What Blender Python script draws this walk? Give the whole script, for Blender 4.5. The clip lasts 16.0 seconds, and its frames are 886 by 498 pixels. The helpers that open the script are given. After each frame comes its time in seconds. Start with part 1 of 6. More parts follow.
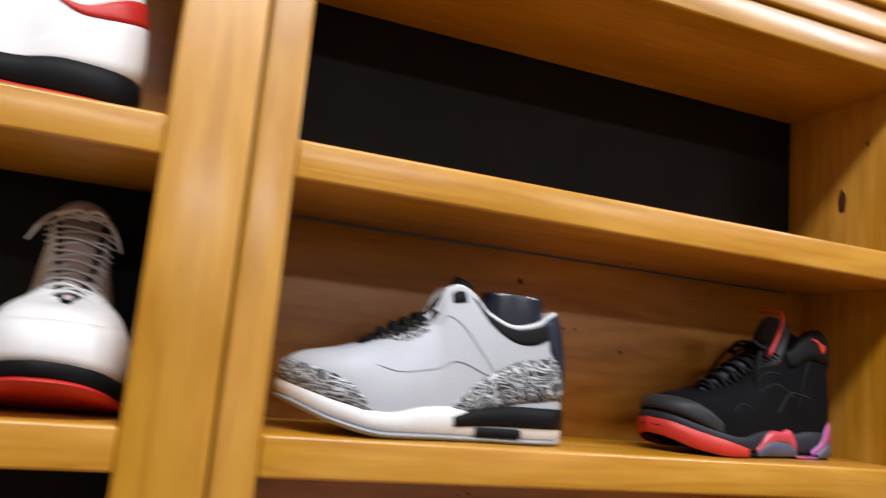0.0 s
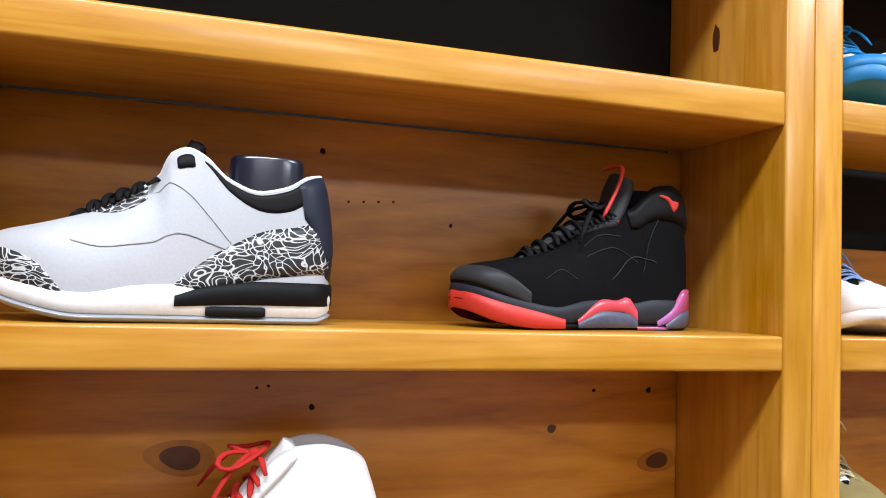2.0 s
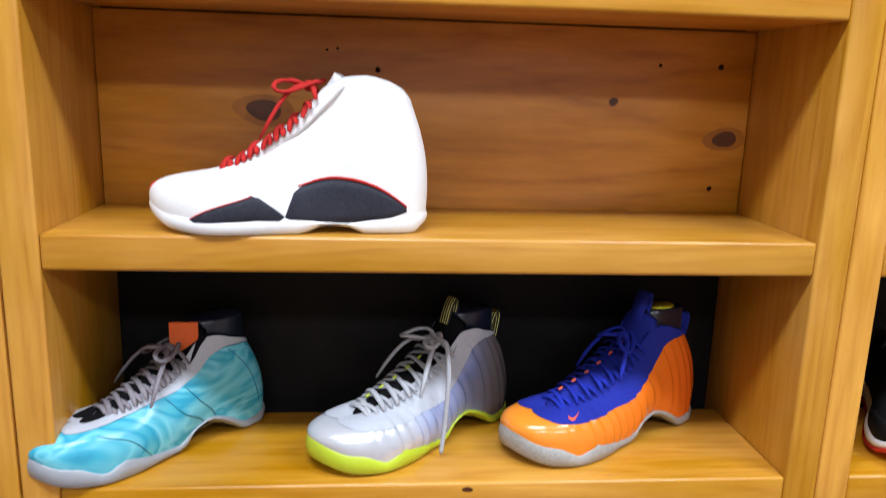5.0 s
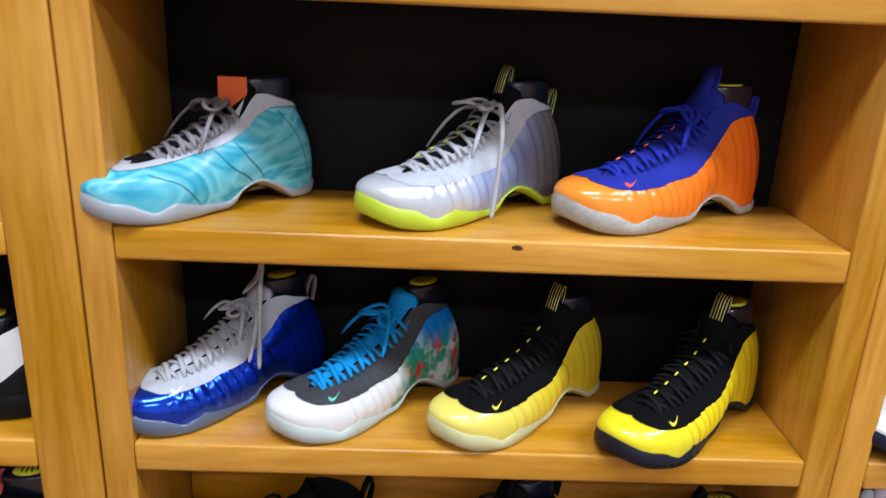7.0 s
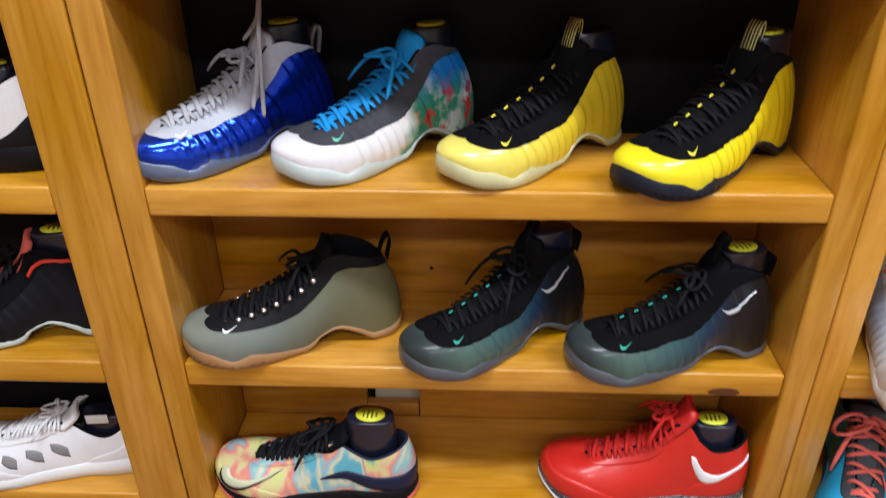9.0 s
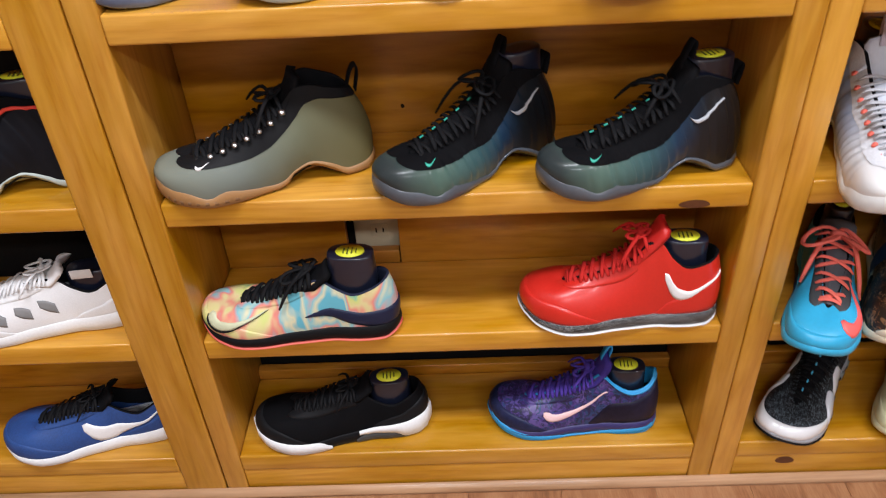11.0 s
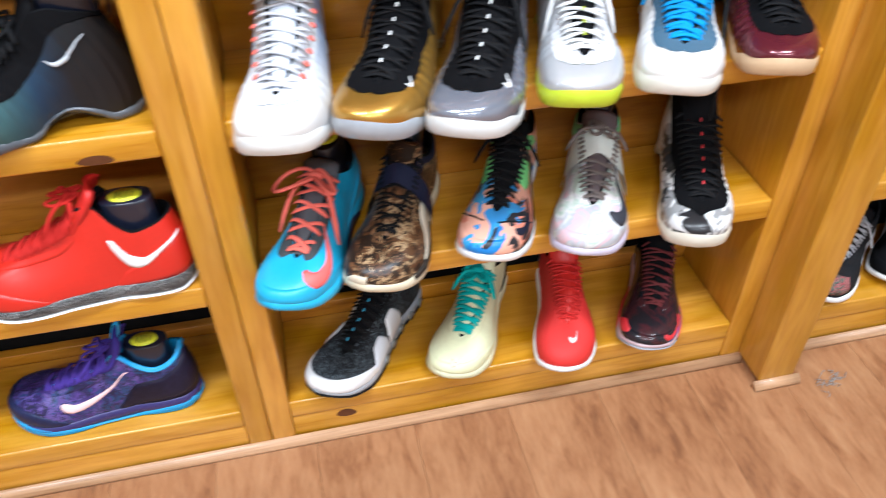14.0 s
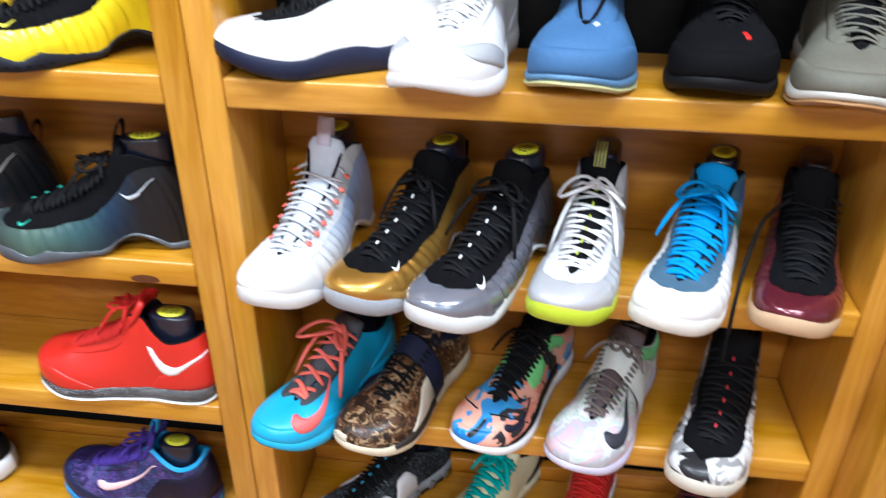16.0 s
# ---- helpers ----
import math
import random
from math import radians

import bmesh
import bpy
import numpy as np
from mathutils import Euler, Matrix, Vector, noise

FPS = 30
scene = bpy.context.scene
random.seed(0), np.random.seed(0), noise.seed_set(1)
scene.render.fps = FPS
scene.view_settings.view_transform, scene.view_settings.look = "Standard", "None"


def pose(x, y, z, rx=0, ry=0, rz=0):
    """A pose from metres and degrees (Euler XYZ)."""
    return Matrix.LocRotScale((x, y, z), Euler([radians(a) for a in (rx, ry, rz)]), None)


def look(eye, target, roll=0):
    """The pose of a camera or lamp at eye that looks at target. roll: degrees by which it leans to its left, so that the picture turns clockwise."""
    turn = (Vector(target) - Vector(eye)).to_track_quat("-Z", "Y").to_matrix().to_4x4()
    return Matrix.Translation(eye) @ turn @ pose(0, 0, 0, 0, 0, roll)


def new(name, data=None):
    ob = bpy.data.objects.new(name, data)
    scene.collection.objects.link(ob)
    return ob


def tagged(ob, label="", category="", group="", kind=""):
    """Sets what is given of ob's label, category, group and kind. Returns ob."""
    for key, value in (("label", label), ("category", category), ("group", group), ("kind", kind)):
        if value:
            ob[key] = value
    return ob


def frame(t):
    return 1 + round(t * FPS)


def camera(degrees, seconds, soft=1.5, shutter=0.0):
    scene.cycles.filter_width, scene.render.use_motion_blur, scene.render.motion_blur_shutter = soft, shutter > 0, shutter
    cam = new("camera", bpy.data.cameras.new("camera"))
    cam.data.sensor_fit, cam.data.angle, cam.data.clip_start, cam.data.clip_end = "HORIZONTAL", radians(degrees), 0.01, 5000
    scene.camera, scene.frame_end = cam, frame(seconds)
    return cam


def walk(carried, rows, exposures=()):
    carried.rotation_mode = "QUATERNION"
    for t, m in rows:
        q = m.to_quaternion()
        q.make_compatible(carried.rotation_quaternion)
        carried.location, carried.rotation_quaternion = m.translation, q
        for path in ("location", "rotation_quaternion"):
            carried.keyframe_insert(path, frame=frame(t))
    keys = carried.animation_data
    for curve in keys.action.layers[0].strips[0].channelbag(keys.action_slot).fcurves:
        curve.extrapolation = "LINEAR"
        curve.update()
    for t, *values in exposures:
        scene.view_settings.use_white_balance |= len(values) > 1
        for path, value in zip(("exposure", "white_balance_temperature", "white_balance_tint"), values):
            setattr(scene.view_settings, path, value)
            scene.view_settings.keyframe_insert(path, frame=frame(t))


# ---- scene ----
cam = camera(60.2, 16.0, soft=1.0, shutter=0.6)
PATH = [
    (0, (0.036, 0.023, 1.726), (0.727, 1.873, 2.039), 5.3),
    (0.5, (0.215, -0.019, 1.724), (0.807, 1.875, 1.971), 5.3),
    (1, (0.323, -0.046, 1.712), (0.774, 1.892, 1.913), 5.1),
    (1.5, (0.357, -0.014, 1.7), (0.818, 1.929, 1.816), 3.6),
    (2, (0.342, 0.032, 1.697), (0.932, 1.94, 1.801), 2.0),
    (2.5, (0.38, 0.03, 1.696), (0.917, 1.954, 1.792), 1.5),
    (3, (0.428, -0.001, 1.66), (0.736, 1.973, 1.577), 1.8),
    (3.5, (0.441, -0.026, 1.618), (0.685, 1.946, 1.385), 2.0),
    (3.7, (0.448, -0.032, 1.616), (0.666, 1.938, 1.346), 1.9),
    (5.8, (0.464, -0.056, 1.513), (0.609, 1.852, 0.932), 1.6),
    (6, (0.472, -0.056, 1.505), (0.583, 1.84, 0.877), 1.6),
    (6.5, (0.476, -0.059, 1.461), (0.531, 1.82, 0.779), 1.2),
    (7, (0.458, -0.073, 1.38), (0.517, 1.819, 0.736), 2.6),
    (7.5, (0.451, -0.077, 1.363), (0.489, 1.802, 0.681), 2.8),
    (8, (0.461, -0.083, 1.351), (0.479, 1.763, 0.582), 2.5),
    (8.5, (0.512, -0.082, 1.288), (0.431, 1.696, 0.375), 0.7),
    (9, (0.519, -0.092, 1.249), (0.437, 1.638, 0.249), -0.6),
    (11.3, (0.543, -0.159, 1.155), (0.508, 1.434, -0.054), -4.1),
    (11.5, (0.546, -0.148, 1.156), (0.632, 1.432, -0.067), -3.6),
    (12, (0.572, -0.103, 1.146), (0.968, 1.399, -0.114), -1.0),
    (12.5, (0.66, -0.118, 1.12), (1.178, 1.338, -0.149), -0.0),
    (13, (0.846, -0.2, 1.122), (1.19, 1.33, -0.119), -1.0),
    (13.5, (0.96, -0.178, 1.105), (1.246, 1.348, -0.156), -2.4),
    (14, (1.081, -0.103, 1.082), (1.392, 1.37, -0.235), -0.9),
    (14.5, (1.23, -0.144, 1.082), (1.321, 1.4, -0.187), -2.1),
    (15, (1.303, -0.192, 1.115), (1.214, 1.406, -0.085), -1.7),
    (15.5, (1.305, -0.142, 1.128), (1.293, 1.544, 0.052), 2.4),
    (16, (1.35, -0.13, 1.141), (1.139, 1.592, 0.146), 0.5),
]
EXPOSURES = [(0.0, -1.0, 6750, 10), (1.0, -0.76, 6700, 10), (2.0, -0.58, 6450, 8), (3.5, -0.56, 6400, 8), (6.0, -0.58, 6050, 8), (7.5, -0.58, 6100, 8), (9.0, -0.56, 6350, 11), (11.5, -0.36, 6600, 12), (12.5, 0.15, 6100, 6), (14.0, 0.18, 6050, 5), (15.0, 0.15, 5950, 5), (16.0, 0.06, 5850, 5)]
walk(cam, [(t, look(eye, target, roll)) for t, eye, target, roll in PATH], EXPOSURES)

# ---- light ----
world = bpy.data.worlds.new("world")
world.use_nodes = True
world.node_tree.nodes["Background"].inputs[0].default_value = (0.9, 0.95, 1.0, 1)
world.node_tree.nodes["Background"].inputs[1].default_value = 0.02
scene.world = world


def ceiling_lamp(x, y, z, sx, sy, watts, colour=(0.91, 0.96, 1.05)):
    d = bpy.data.lights.new("tube_light", "AREA")
    d.shape, d.size, d.size_y, d.energy, d.color = "RECTANGLE", sx, sy, watts, colour
    ob = new("tube_light", d)
    ob.location = (x, y, z)
    return ob


ceiling_lamp(0.1, -0.27, 3.06, 1.2, 0.25, 73)
ceiling_lamp(2.0, -0.27, 3.06, 1.2, 0.25, 73)
ceiling_lamp(0.3, -2.4, 3.06, 1.2, 0.3, 69)
ceiling_lamp(2.3, -2.4, 3.06, 1.2, 0.3, 69)

# ---- plan ----
FRONT, BACK, WALL = 0.687, 0.872, 0.906
SHELF_TOPS = [0.100, 0.371, 0.618, 0.874, 1.133, 1.401, 1.660, 1.918]
THICK = 0.0365
TOP_UNDER, TOP_UPPER = 2.150, 2.188


# ---- materials ----
def nodes_of(name):
    m = bpy.data.materials.new(name)
    m.use_nodes = True
    nt = m.node_tree
    return m, nt, nt.nodes["Principled BSDF"]


def add(nt, kind, **values):
    n = nt.nodes.new(kind)
    for k, v in values.items():
        if k in n.inputs:
            n.inputs[k].default_value = v
    return n


def ramp(nt, stops, mode="LINEAR"):
    n = nt.nodes.new("ShaderNodeValToRGB")
    n.color_ramp.interpolation = mode
    e = n.color_ramp.elements
    while len(e) < len(stops):
        e.new(0.5)
    for el, (p, c) in zip(e, stops):
        el.position, el.color = p, (*c, 1)
    return n


def shade(c, k):
    return tuple(min(1.0, v * k) for v in c)


def mapped(nt, scale, random_shift=0.0):
    tc = add(nt, "ShaderNodeTexCoord")
    mp = add(nt, "ShaderNodeMapping")
    mp.inputs["Scale"].default_value = scale
    nt.links.new(tc.outputs["Object"], mp.inputs["Vector"])
    if random_shift:
        oi = add(nt, "ShaderNodeObjectInfo")
        mul = nt.nodes.new("ShaderNodeVectorMath")
        mul.operation = "SCALE"
        mul.inputs[0].default_value = (7.3, 11.1, 5.7)
        nt.links.new(oi.outputs["Random"], mul.inputs["Scale"])
        nt.links.new(mul.outputs[0], mp.inputs["Location"])
    return mp


def bump(nt, bsdf, source, strength, distance=0.002):
    b = add(nt, "ShaderNodeBump", Strength=strength, Distance=distance)
    nt.links.new(source, b.inputs["Height"])
    nt.links.new(b.outputs[0], bsdf.inputs["Normal"])


def wood(name, scale, light, dark, rough=0.36, fine=1.0):
    """Varnished pine: growth rings, fine grain, blotches of stain, and a tone of its own for each board."""
    m, nt, p = nodes_of(name)
    mp = mapped(nt, scale, 1.0)
    rings = add(nt, "ShaderNodeTexNoise", Scale=1.6, Detail=2.0, Distortion=0.5)
    nt.links.new(mp.outputs[0], rings.inputs["Vector"])
    saw = nt.nodes.new("ShaderNodeMath")
    saw.operation = "MULTIPLY"
    saw.inputs[1].default_value = 11.0
    nt.links.new(rings.outputs["Fac"], saw.inputs[0])
    frac = nt.nodes.new("ShaderNodeMath")
    frac.operation = "PINGPONG"
    frac.inputs[1].default_value = 1.0
    nt.links.new(saw.outputs[0], frac.inputs[0])
    grain = add(nt, "ShaderNodeTexNoise", Scale=9.0 * fine, Detail=5.0, Roughness=0.65)
    nt.links.new(mp.outputs[0], grain.inputs["Vector"])
    blot = add(nt, "ShaderNodeTexNoise", Scale=5.0, Detail=4.0, Roughness=0.6)
    tc = add(nt, "ShaderNodeTexCoord")
    half = nt.nodes.new("ShaderNodeMapping")
    half.inputs["Scale"].default_value = tuple(0.55 if v < 3 else 2.2 for v in scale)
    nt.links.new(tc.outputs["Object"], half.inputs["Vector"])
    nt.links.new(half.outputs[0], blot.inputs["Vector"])
    mixv = nt.nodes.new("ShaderNodeMix")
    mixv.data_type = "FLOAT"
    mixv.inputs[0].default_value = 0.72
    nt.links.new(frac.outputs[0], mixv.inputs[2])
    nt.links.new(grain.outputs["Fac"], mixv.inputs[3])
    mid = tuple((a + b) / 2 for a, b in zip(light, dark))
    cr = ramp(nt, [(0.20, light), (0.57, mid), (0.80, dark)])
    nt.links.new(mixv.outputs[0], cr.inputs[0])
    hsv = add(nt, "ShaderNodeHueSaturation")
    oi = add(nt, "ShaderNodeObjectInfo")
    val = nt.nodes.new("ShaderNodeMapRange")
    val.inputs[3].default_value, val.inputs[4].default_value = 0.9, 1.1
    nt.links.new(oi.outputs["Random"], val.inputs[0])
    mulb = nt.nodes.new("ShaderNodeMath")
    mulb.operation = "MULTIPLY"
    bl = nt.nodes.new("ShaderNodeMapRange")
    bl.inputs[1].default_value, bl.inputs[2].default_value = 0.3, 0.7
    bl.inputs[3].default_value, bl.inputs[4].default_value = 0.74, 1.16
    nt.links.new(blot.outputs["Fac"], bl.inputs[0])
    nt.links.new(val.outputs[0], mulb.inputs[0])
    nt.links.new(bl.outputs[0], mulb.inputs[1])
    nt.links.new(mulb.outputs[0], hsv.inputs["Value"])
    nt.links.new(cr.outputs[0], hsv.inputs["Color"])
    stain = nt.nodes.new("ShaderNodeMapRange")
    stain.inputs[1].default_value, stain.inputs[2].default_value = 0.30, 0.62
    stain.inputs[3].default_value, stain.inputs[4].default_value = 1.06, 0.97
    nt.links.new(blot.outputs["Fac"], stain.inputs[0])
    nt.links.new(stain.outputs[0], hsv.inputs["Saturation"])
    nt.links.new(hsv.outputs[0], p.inputs["Base Color"])
    p.inputs["Roughness"].default_value = rough
    p.inputs["Coat Weight"].default_value = 0.35
    p.inputs["Coat Roughness"].default_value = 0.18
    bump(nt, p, mixv.outputs[0], 0.12, 0.001)
    return m


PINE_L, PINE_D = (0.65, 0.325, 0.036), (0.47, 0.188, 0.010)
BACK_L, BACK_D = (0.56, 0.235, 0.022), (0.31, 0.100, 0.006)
PINE_X = wood("pine_along_x", (1.2, 16, 16), PINE_L, PINE_D)
PINE_Z = wood("pine_upright", (16, 16, 1.2), PINE_L, PINE_D)
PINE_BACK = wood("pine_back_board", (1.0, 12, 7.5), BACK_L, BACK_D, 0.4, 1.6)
TRIM = wood("pale_trim_wood", (1.2, 30, 30), (0.52, 0.31, 0.17), (0.36, 0.19, 0.095), 0.5)


def laminate():
    """Printed laminate: short dark flecks and broad pale clouds along the board."""
    m, nt, p = nodes_of("brown_laminate")
    mp = mapped(nt, (1, 1, 1), 1.0)
    outs = []
    for scale, detail, sx, sy in ((5.0, 3.0, 2.2, 0.8), (22.0, 4.0, 2.2, 0.55), (120.0, 3.0, 3.0, 0.35)):
        st = nt.nodes.new("ShaderNodeMapping")
        st.inputs["Scale"].default_value = (sx, sy, 1)
        nt.links.new(mp.outputs[0], st.inputs["Vector"])
        n = add(nt, "ShaderNodeTexNoise", Scale=scale, Detail=detail, Roughness=0.6, Distortion=0.6)
        nt.links.new(st.outputs[0], n.inputs["Vector"])
        outs.append(n.outputs["Fac"])
    a = nt.nodes.new("ShaderNodeMix")
    a.data_type = "FLOAT"
    a.inputs[0].default_value = 0.5
    nt.links.new(outs[0], a.inputs[2])
    nt.links.new(outs[1], a.inputs[3])
    c = nt.nodes.new("ShaderNodeMix")
    c.data_type = "FLOAT"
    c.inputs[0].default_value = 0.22
    nt.links.new(a.outputs[0], c.inputs[2])
    nt.links.new(outs[2], c.inputs[3])
    cr = ramp(nt, [(0.34, (0.135, 0.050, 0.020)), (0.45, (0.265, 0.114, 0.048)), (0.55, (0.345, 0.166, 0.076)), (0.68, (0.41, 0.222, 0.108))])
    nt.links.new(c.outputs[0], cr.inputs[0])
    nt.links.new(cr.outputs[0], p.inputs["Base Color"])
    p.inputs["Roughness"].default_value = 0.42
    bump(nt, p, c.outputs[0], 0.08, 0.001)
    return m


FLOOR_WOOD = laminate()


def plain(name, colour, rough=0.6, vary=0.12, scale=60.0, relief=0.1, coat=0.0, metal=0.0, sheen=0.0, spec=0.5):
    m, nt, p = nodes_of(name)
    mp = mapped(nt, (1, 1, 1))
    n = add(nt, "ShaderNodeTexNoise", Scale=scale, Detail=4.0, Roughness=0.6)
    nt.links.new(mp.outputs[0], n.inputs["Vector"])
    big = add(nt, "ShaderNodeTexNoise", Scale=14.0, Detail=2.0)
    nt.links.new(mp.outputs[0], big.inputs["Vector"])
    mixv = nt.nodes.new("ShaderNodeMix")
    mixv.data_type = "FLOAT"
    mixv.inputs[0].default_value = 0.5
    nt.links.new(n.outputs["Fac"], mixv.inputs[2])
    nt.links.new(big.outputs["Fac"], mixv.inputs[3])
    cr = ramp(nt, [(0.3, shade(colour, 1 - vary)), (0.7, shade(colour, 1 + vary))])
    nt.links.new(mixv.outputs[0], cr.inputs[0])
    nt.links.new(cr.outputs[0], p.inputs["Base Color"])
    p.inputs["Roughness"].default_value = rough
    p.inputs["Coat Weight"].default_value = coat
    p.inputs["Coat Roughness"].default_value = 0.12
    p.inputs["Metallic"].default_value = metal
    p.inputs["Sheen Weight"].default_value = sheen
    p.inputs["Specular IOR Level"].default_value = spec if max(colour) > 0.06 or coat else min(spec, 0.1 if max(colour) < 0.02 else 0.2)
    if relief:
        bump(nt, p, n.outputs["Fac"], relief, 0.001)
    return m


def fabric(colour, name="woven_fabric"):
    return plain(name, colour, 0.85, 0.25, 700.0, 0.35, spec=0.3)


def leather(colour, name="leather"):
    return plain(name, colour, 0.48, 0.06, 350.0, 0.15)


def rubber(colour, name="rubber"):
    return plain(name, colour, 0.5, 0.08, 220.0, 0.1)


def gloss(colour, name="glossy_moulded_shell", rough=0.28, metal=0.0):
    return plain(name, colour, rough, 0.06, 40.0, 0.03, coat=0.45, metal=metal)


def fade(stops, axis="X", lo=0.0, hi=0.30, rough=0.28, name="heel_shaded_shell", metal=0.0, wobble=0.02, coat=0.5, spec=0.5):
    """A colour that runs through the stops along one axis of the shoe."""
    m, nt, p = nodes_of(name)
    tc = add(nt, "ShaderNodeTexCoord")
    sep = nt.nodes.new("ShaderNodeSeparateXYZ")
    nz = add(nt, "ShaderNodeTexNoise", Scale=18.0, Detail=2.0)
    nt.links.new(tc.outputs["Object"], nz.inputs["Vector"])
    nt.links.new(tc.outputs["Object"], sep.inputs[0])
    mr = nt.nodes.new("ShaderNodeMapRange")
    mr.inputs[1].default_value, mr.inputs[2].default_value = lo, hi
    addn = nt.nodes.new("ShaderNodeMath")
    addn.operation = "MULTIPLY_ADD"
    addn.inputs[1].default_value = wobble
    nt.links.new(nz.outputs["Fac"], addn.inputs[0])
    nt.links.new(sep.outputs[axis], addn.inputs[2])
    nt.links.new(addn.outputs[0], mr.inputs[0])
    cr = ramp(nt, stops)
    nt.links.new(mr.outputs[0], cr.inputs[0])
    nt.links.new(cr.outputs[0], p.inputs["Base Color"])
    p.inputs["Roughness"].default_value = rough
    p.inputs["Coat Weight"].default_value = coat
    p.inputs["Coat Roughness"].default_value = 0.12
    p.inputs["Specular IOR Level"].default_value = spec
    p.inputs["Metallic"].default_value = metal
    fine = add(nt, "ShaderNodeTexNoise", Scale=260.0, Detail=3.0)
    nt.links.new(tc.outputs["Object"], fine.inputs["Vector"])
    bump(nt, p, fine.outputs["Fac"], 0.05, 0.001)
    return m


def patches(colours, scale=28.0, stretch=(1, 1, 1), rough=0.45, name="printed_upper", warp=1.5, cells=True, spec=0.4):
    """A print of irregular patches in the given colours."""
    m, nt, p = nodes_of(name)
    mp = mapped(nt, stretch)
    nz = add(nt, "ShaderNodeTexNoise", Scale=scale, Detail=2.5, Distortion=warp)
    nt.links.new(mp.outputs[0], nz.inputs["Vector"])
    src = nz.outputs["Fac"]
    if cells:
        v = add(nt, "ShaderNodeTexVoronoi", Scale=scale)
        mixc = nt.nodes.new("ShaderNodeMix")
        mixc.data_type = "RGBA"
        mixc.inputs[0].default_value = 0.12
        nt.links.new(mp.outputs[0], mixc.inputs[6])
        nt.links.new(nz.outputs["Color"], mixc.inputs[7])
        nt.links.new(mixc.outputs[2], v.inputs["Vector"])
        sep = nt.nodes.new("ShaderNodeSeparateColor")
        nt.links.new(v.outputs["Color"], sep.inputs[0])
        src = sep.outputs[0]
    else:
        mr = nt.nodes.new("ShaderNodeMapRange")
        mr.inputs[1].default_value, mr.inputs[2].default_value = 0.28, 0.72
        nt.links.new(src, mr.inputs[0])
        src = mr.outputs[0]
    k = len(colours)
    cr = ramp(nt, [(i / k, c) for i, c in enumerate(colours)], "CONSTANT" if cells else "LINEAR")
    nt.links.new(src, cr.inputs[0])
    nt.links.new(cr.outputs[0], p.inputs["Base Color"])
    p.inputs["Roughness"].default_value = rough
    p.inputs["Specular IOR Level"].default_value = spec
    return m


def cracked(dark, light, scale=55.0, name="cracked_print"):
    """The crackle print: dark cells with light veins."""
    m, nt, p = nodes_of(name)
    mp = mapped(nt, (1, 1, 1.5))
    nz = add(nt, "ShaderNodeTexNoise", Scale=30.0, Detail=1.0)
    nt.links.new(mp.outputs[0], nz.inputs["Vector"])
    mixc = nt.nodes.new("ShaderNodeMix")
    mixc.data_type = "RGBA"
    mixc.inputs[0].default_value = 0.06
    nt.links.new(mp.outputs[0], mixc.inputs[6])
    nt.links.new(nz.outputs["Color"], mixc.inputs[7])
    v = add(nt, "ShaderNodeTexVoronoi", Scale=scale)
    v.feature = "DISTANCE_TO_EDGE"
    nt.links.new(mixc.outputs[2], v.inputs["Vector"])
    cr = ramp(nt, [(0.045, light), (0.095, dark)])
    nt.links.new(v.outputs["Distance"], cr.inputs[0])
    nt.links.new(cr.outputs[0], p.inputs["Base Color"])
    p.inputs["Roughness"].default_value = 0.4
    return m


WHITE, BLACK = (0.80, 0.80, 0.80), (0.008, 0.008, 0.009)
M_WHITE, M_BLACK_LEATHER = leather(WHITE, "white_leather"), leather((0.010, 0.010, 0.011), "black_leather")
M_BLACK, M_BLACK_CLOTH = rubber(BLACK, "black_rubber"), fabric((0.005, 0.005, 0.006), "black_fabric")
M_WHITE_RUBBER = rubber((0.78, 0.79, 0.80), "white_rubber")
M_CLEAR = plain("milky_clear_rubber", (0.32, 0.34, 0.37), 0.3, 0.08, 120.0, 0.05, coat=0.3)
# black plastic; the blue in its colour stands for a bluish reflection
M_FORM = plain("black_plastic_form", (0.008, 0.011, 0.024), 0.28, 0.1, 90.0, 0.03, coat=0.5)
M_STICKER, M_INK = plain("yellow_paper_sticker", (0.72, 0.74, 0.03), 0.55, 0.05, 90.0, 0.0), plain("sticker_ink", (0.10, 0.12, 0.01), 0.7, 0.0, 50.0, 0.0)
M_WALL_BLACK = plain("black_painted_wall", (0.009, 0.008, 0.0075), 0.5, 0.25, 30.0, 0.1)
M_WALL = plain("painted_plaster", (0.62, 0.60, 0.55), 0.8, 0.05, 60.0, 0.1)
M_CEILING = plain("white_ceiling_paint", (0.75, 0.75, 0.73), 0.85, 0.04, 60.0, 0.1)
M_KNOT = plain("dark_knot_wood", (0.085, 0.026, 0.008), 0.45, 0.4, 90.0, 0.2)
M_KNOT_RING = plain("knot_ring_wood", (0.34, 0.125, 0.014), 0.42, 0.3, 60.0, 0.1)
M_HOLE = plain("nail_hole", (0.018, 0.010, 0.006), 0.8, 0.1, 50.0, 0.0)
M_PLATE = plain("cream_plastic", (0.52, 0.45, 0.30), 0.4, 0.04, 80.0, 0.0)
M_METAL = plain("bright_metal", (0.7, 0.7, 0.7), 0.3, 0.05, 80.0, 0.0, metal=1.0)


# ---- building helpers ----
def thing(name, label, category, m=Matrix(), group="", kind=""):
    e = new(name)
    e.empty_display_size = 0.05
    e.matrix_basis = m
    return tagged(e, label, category, group, kind)


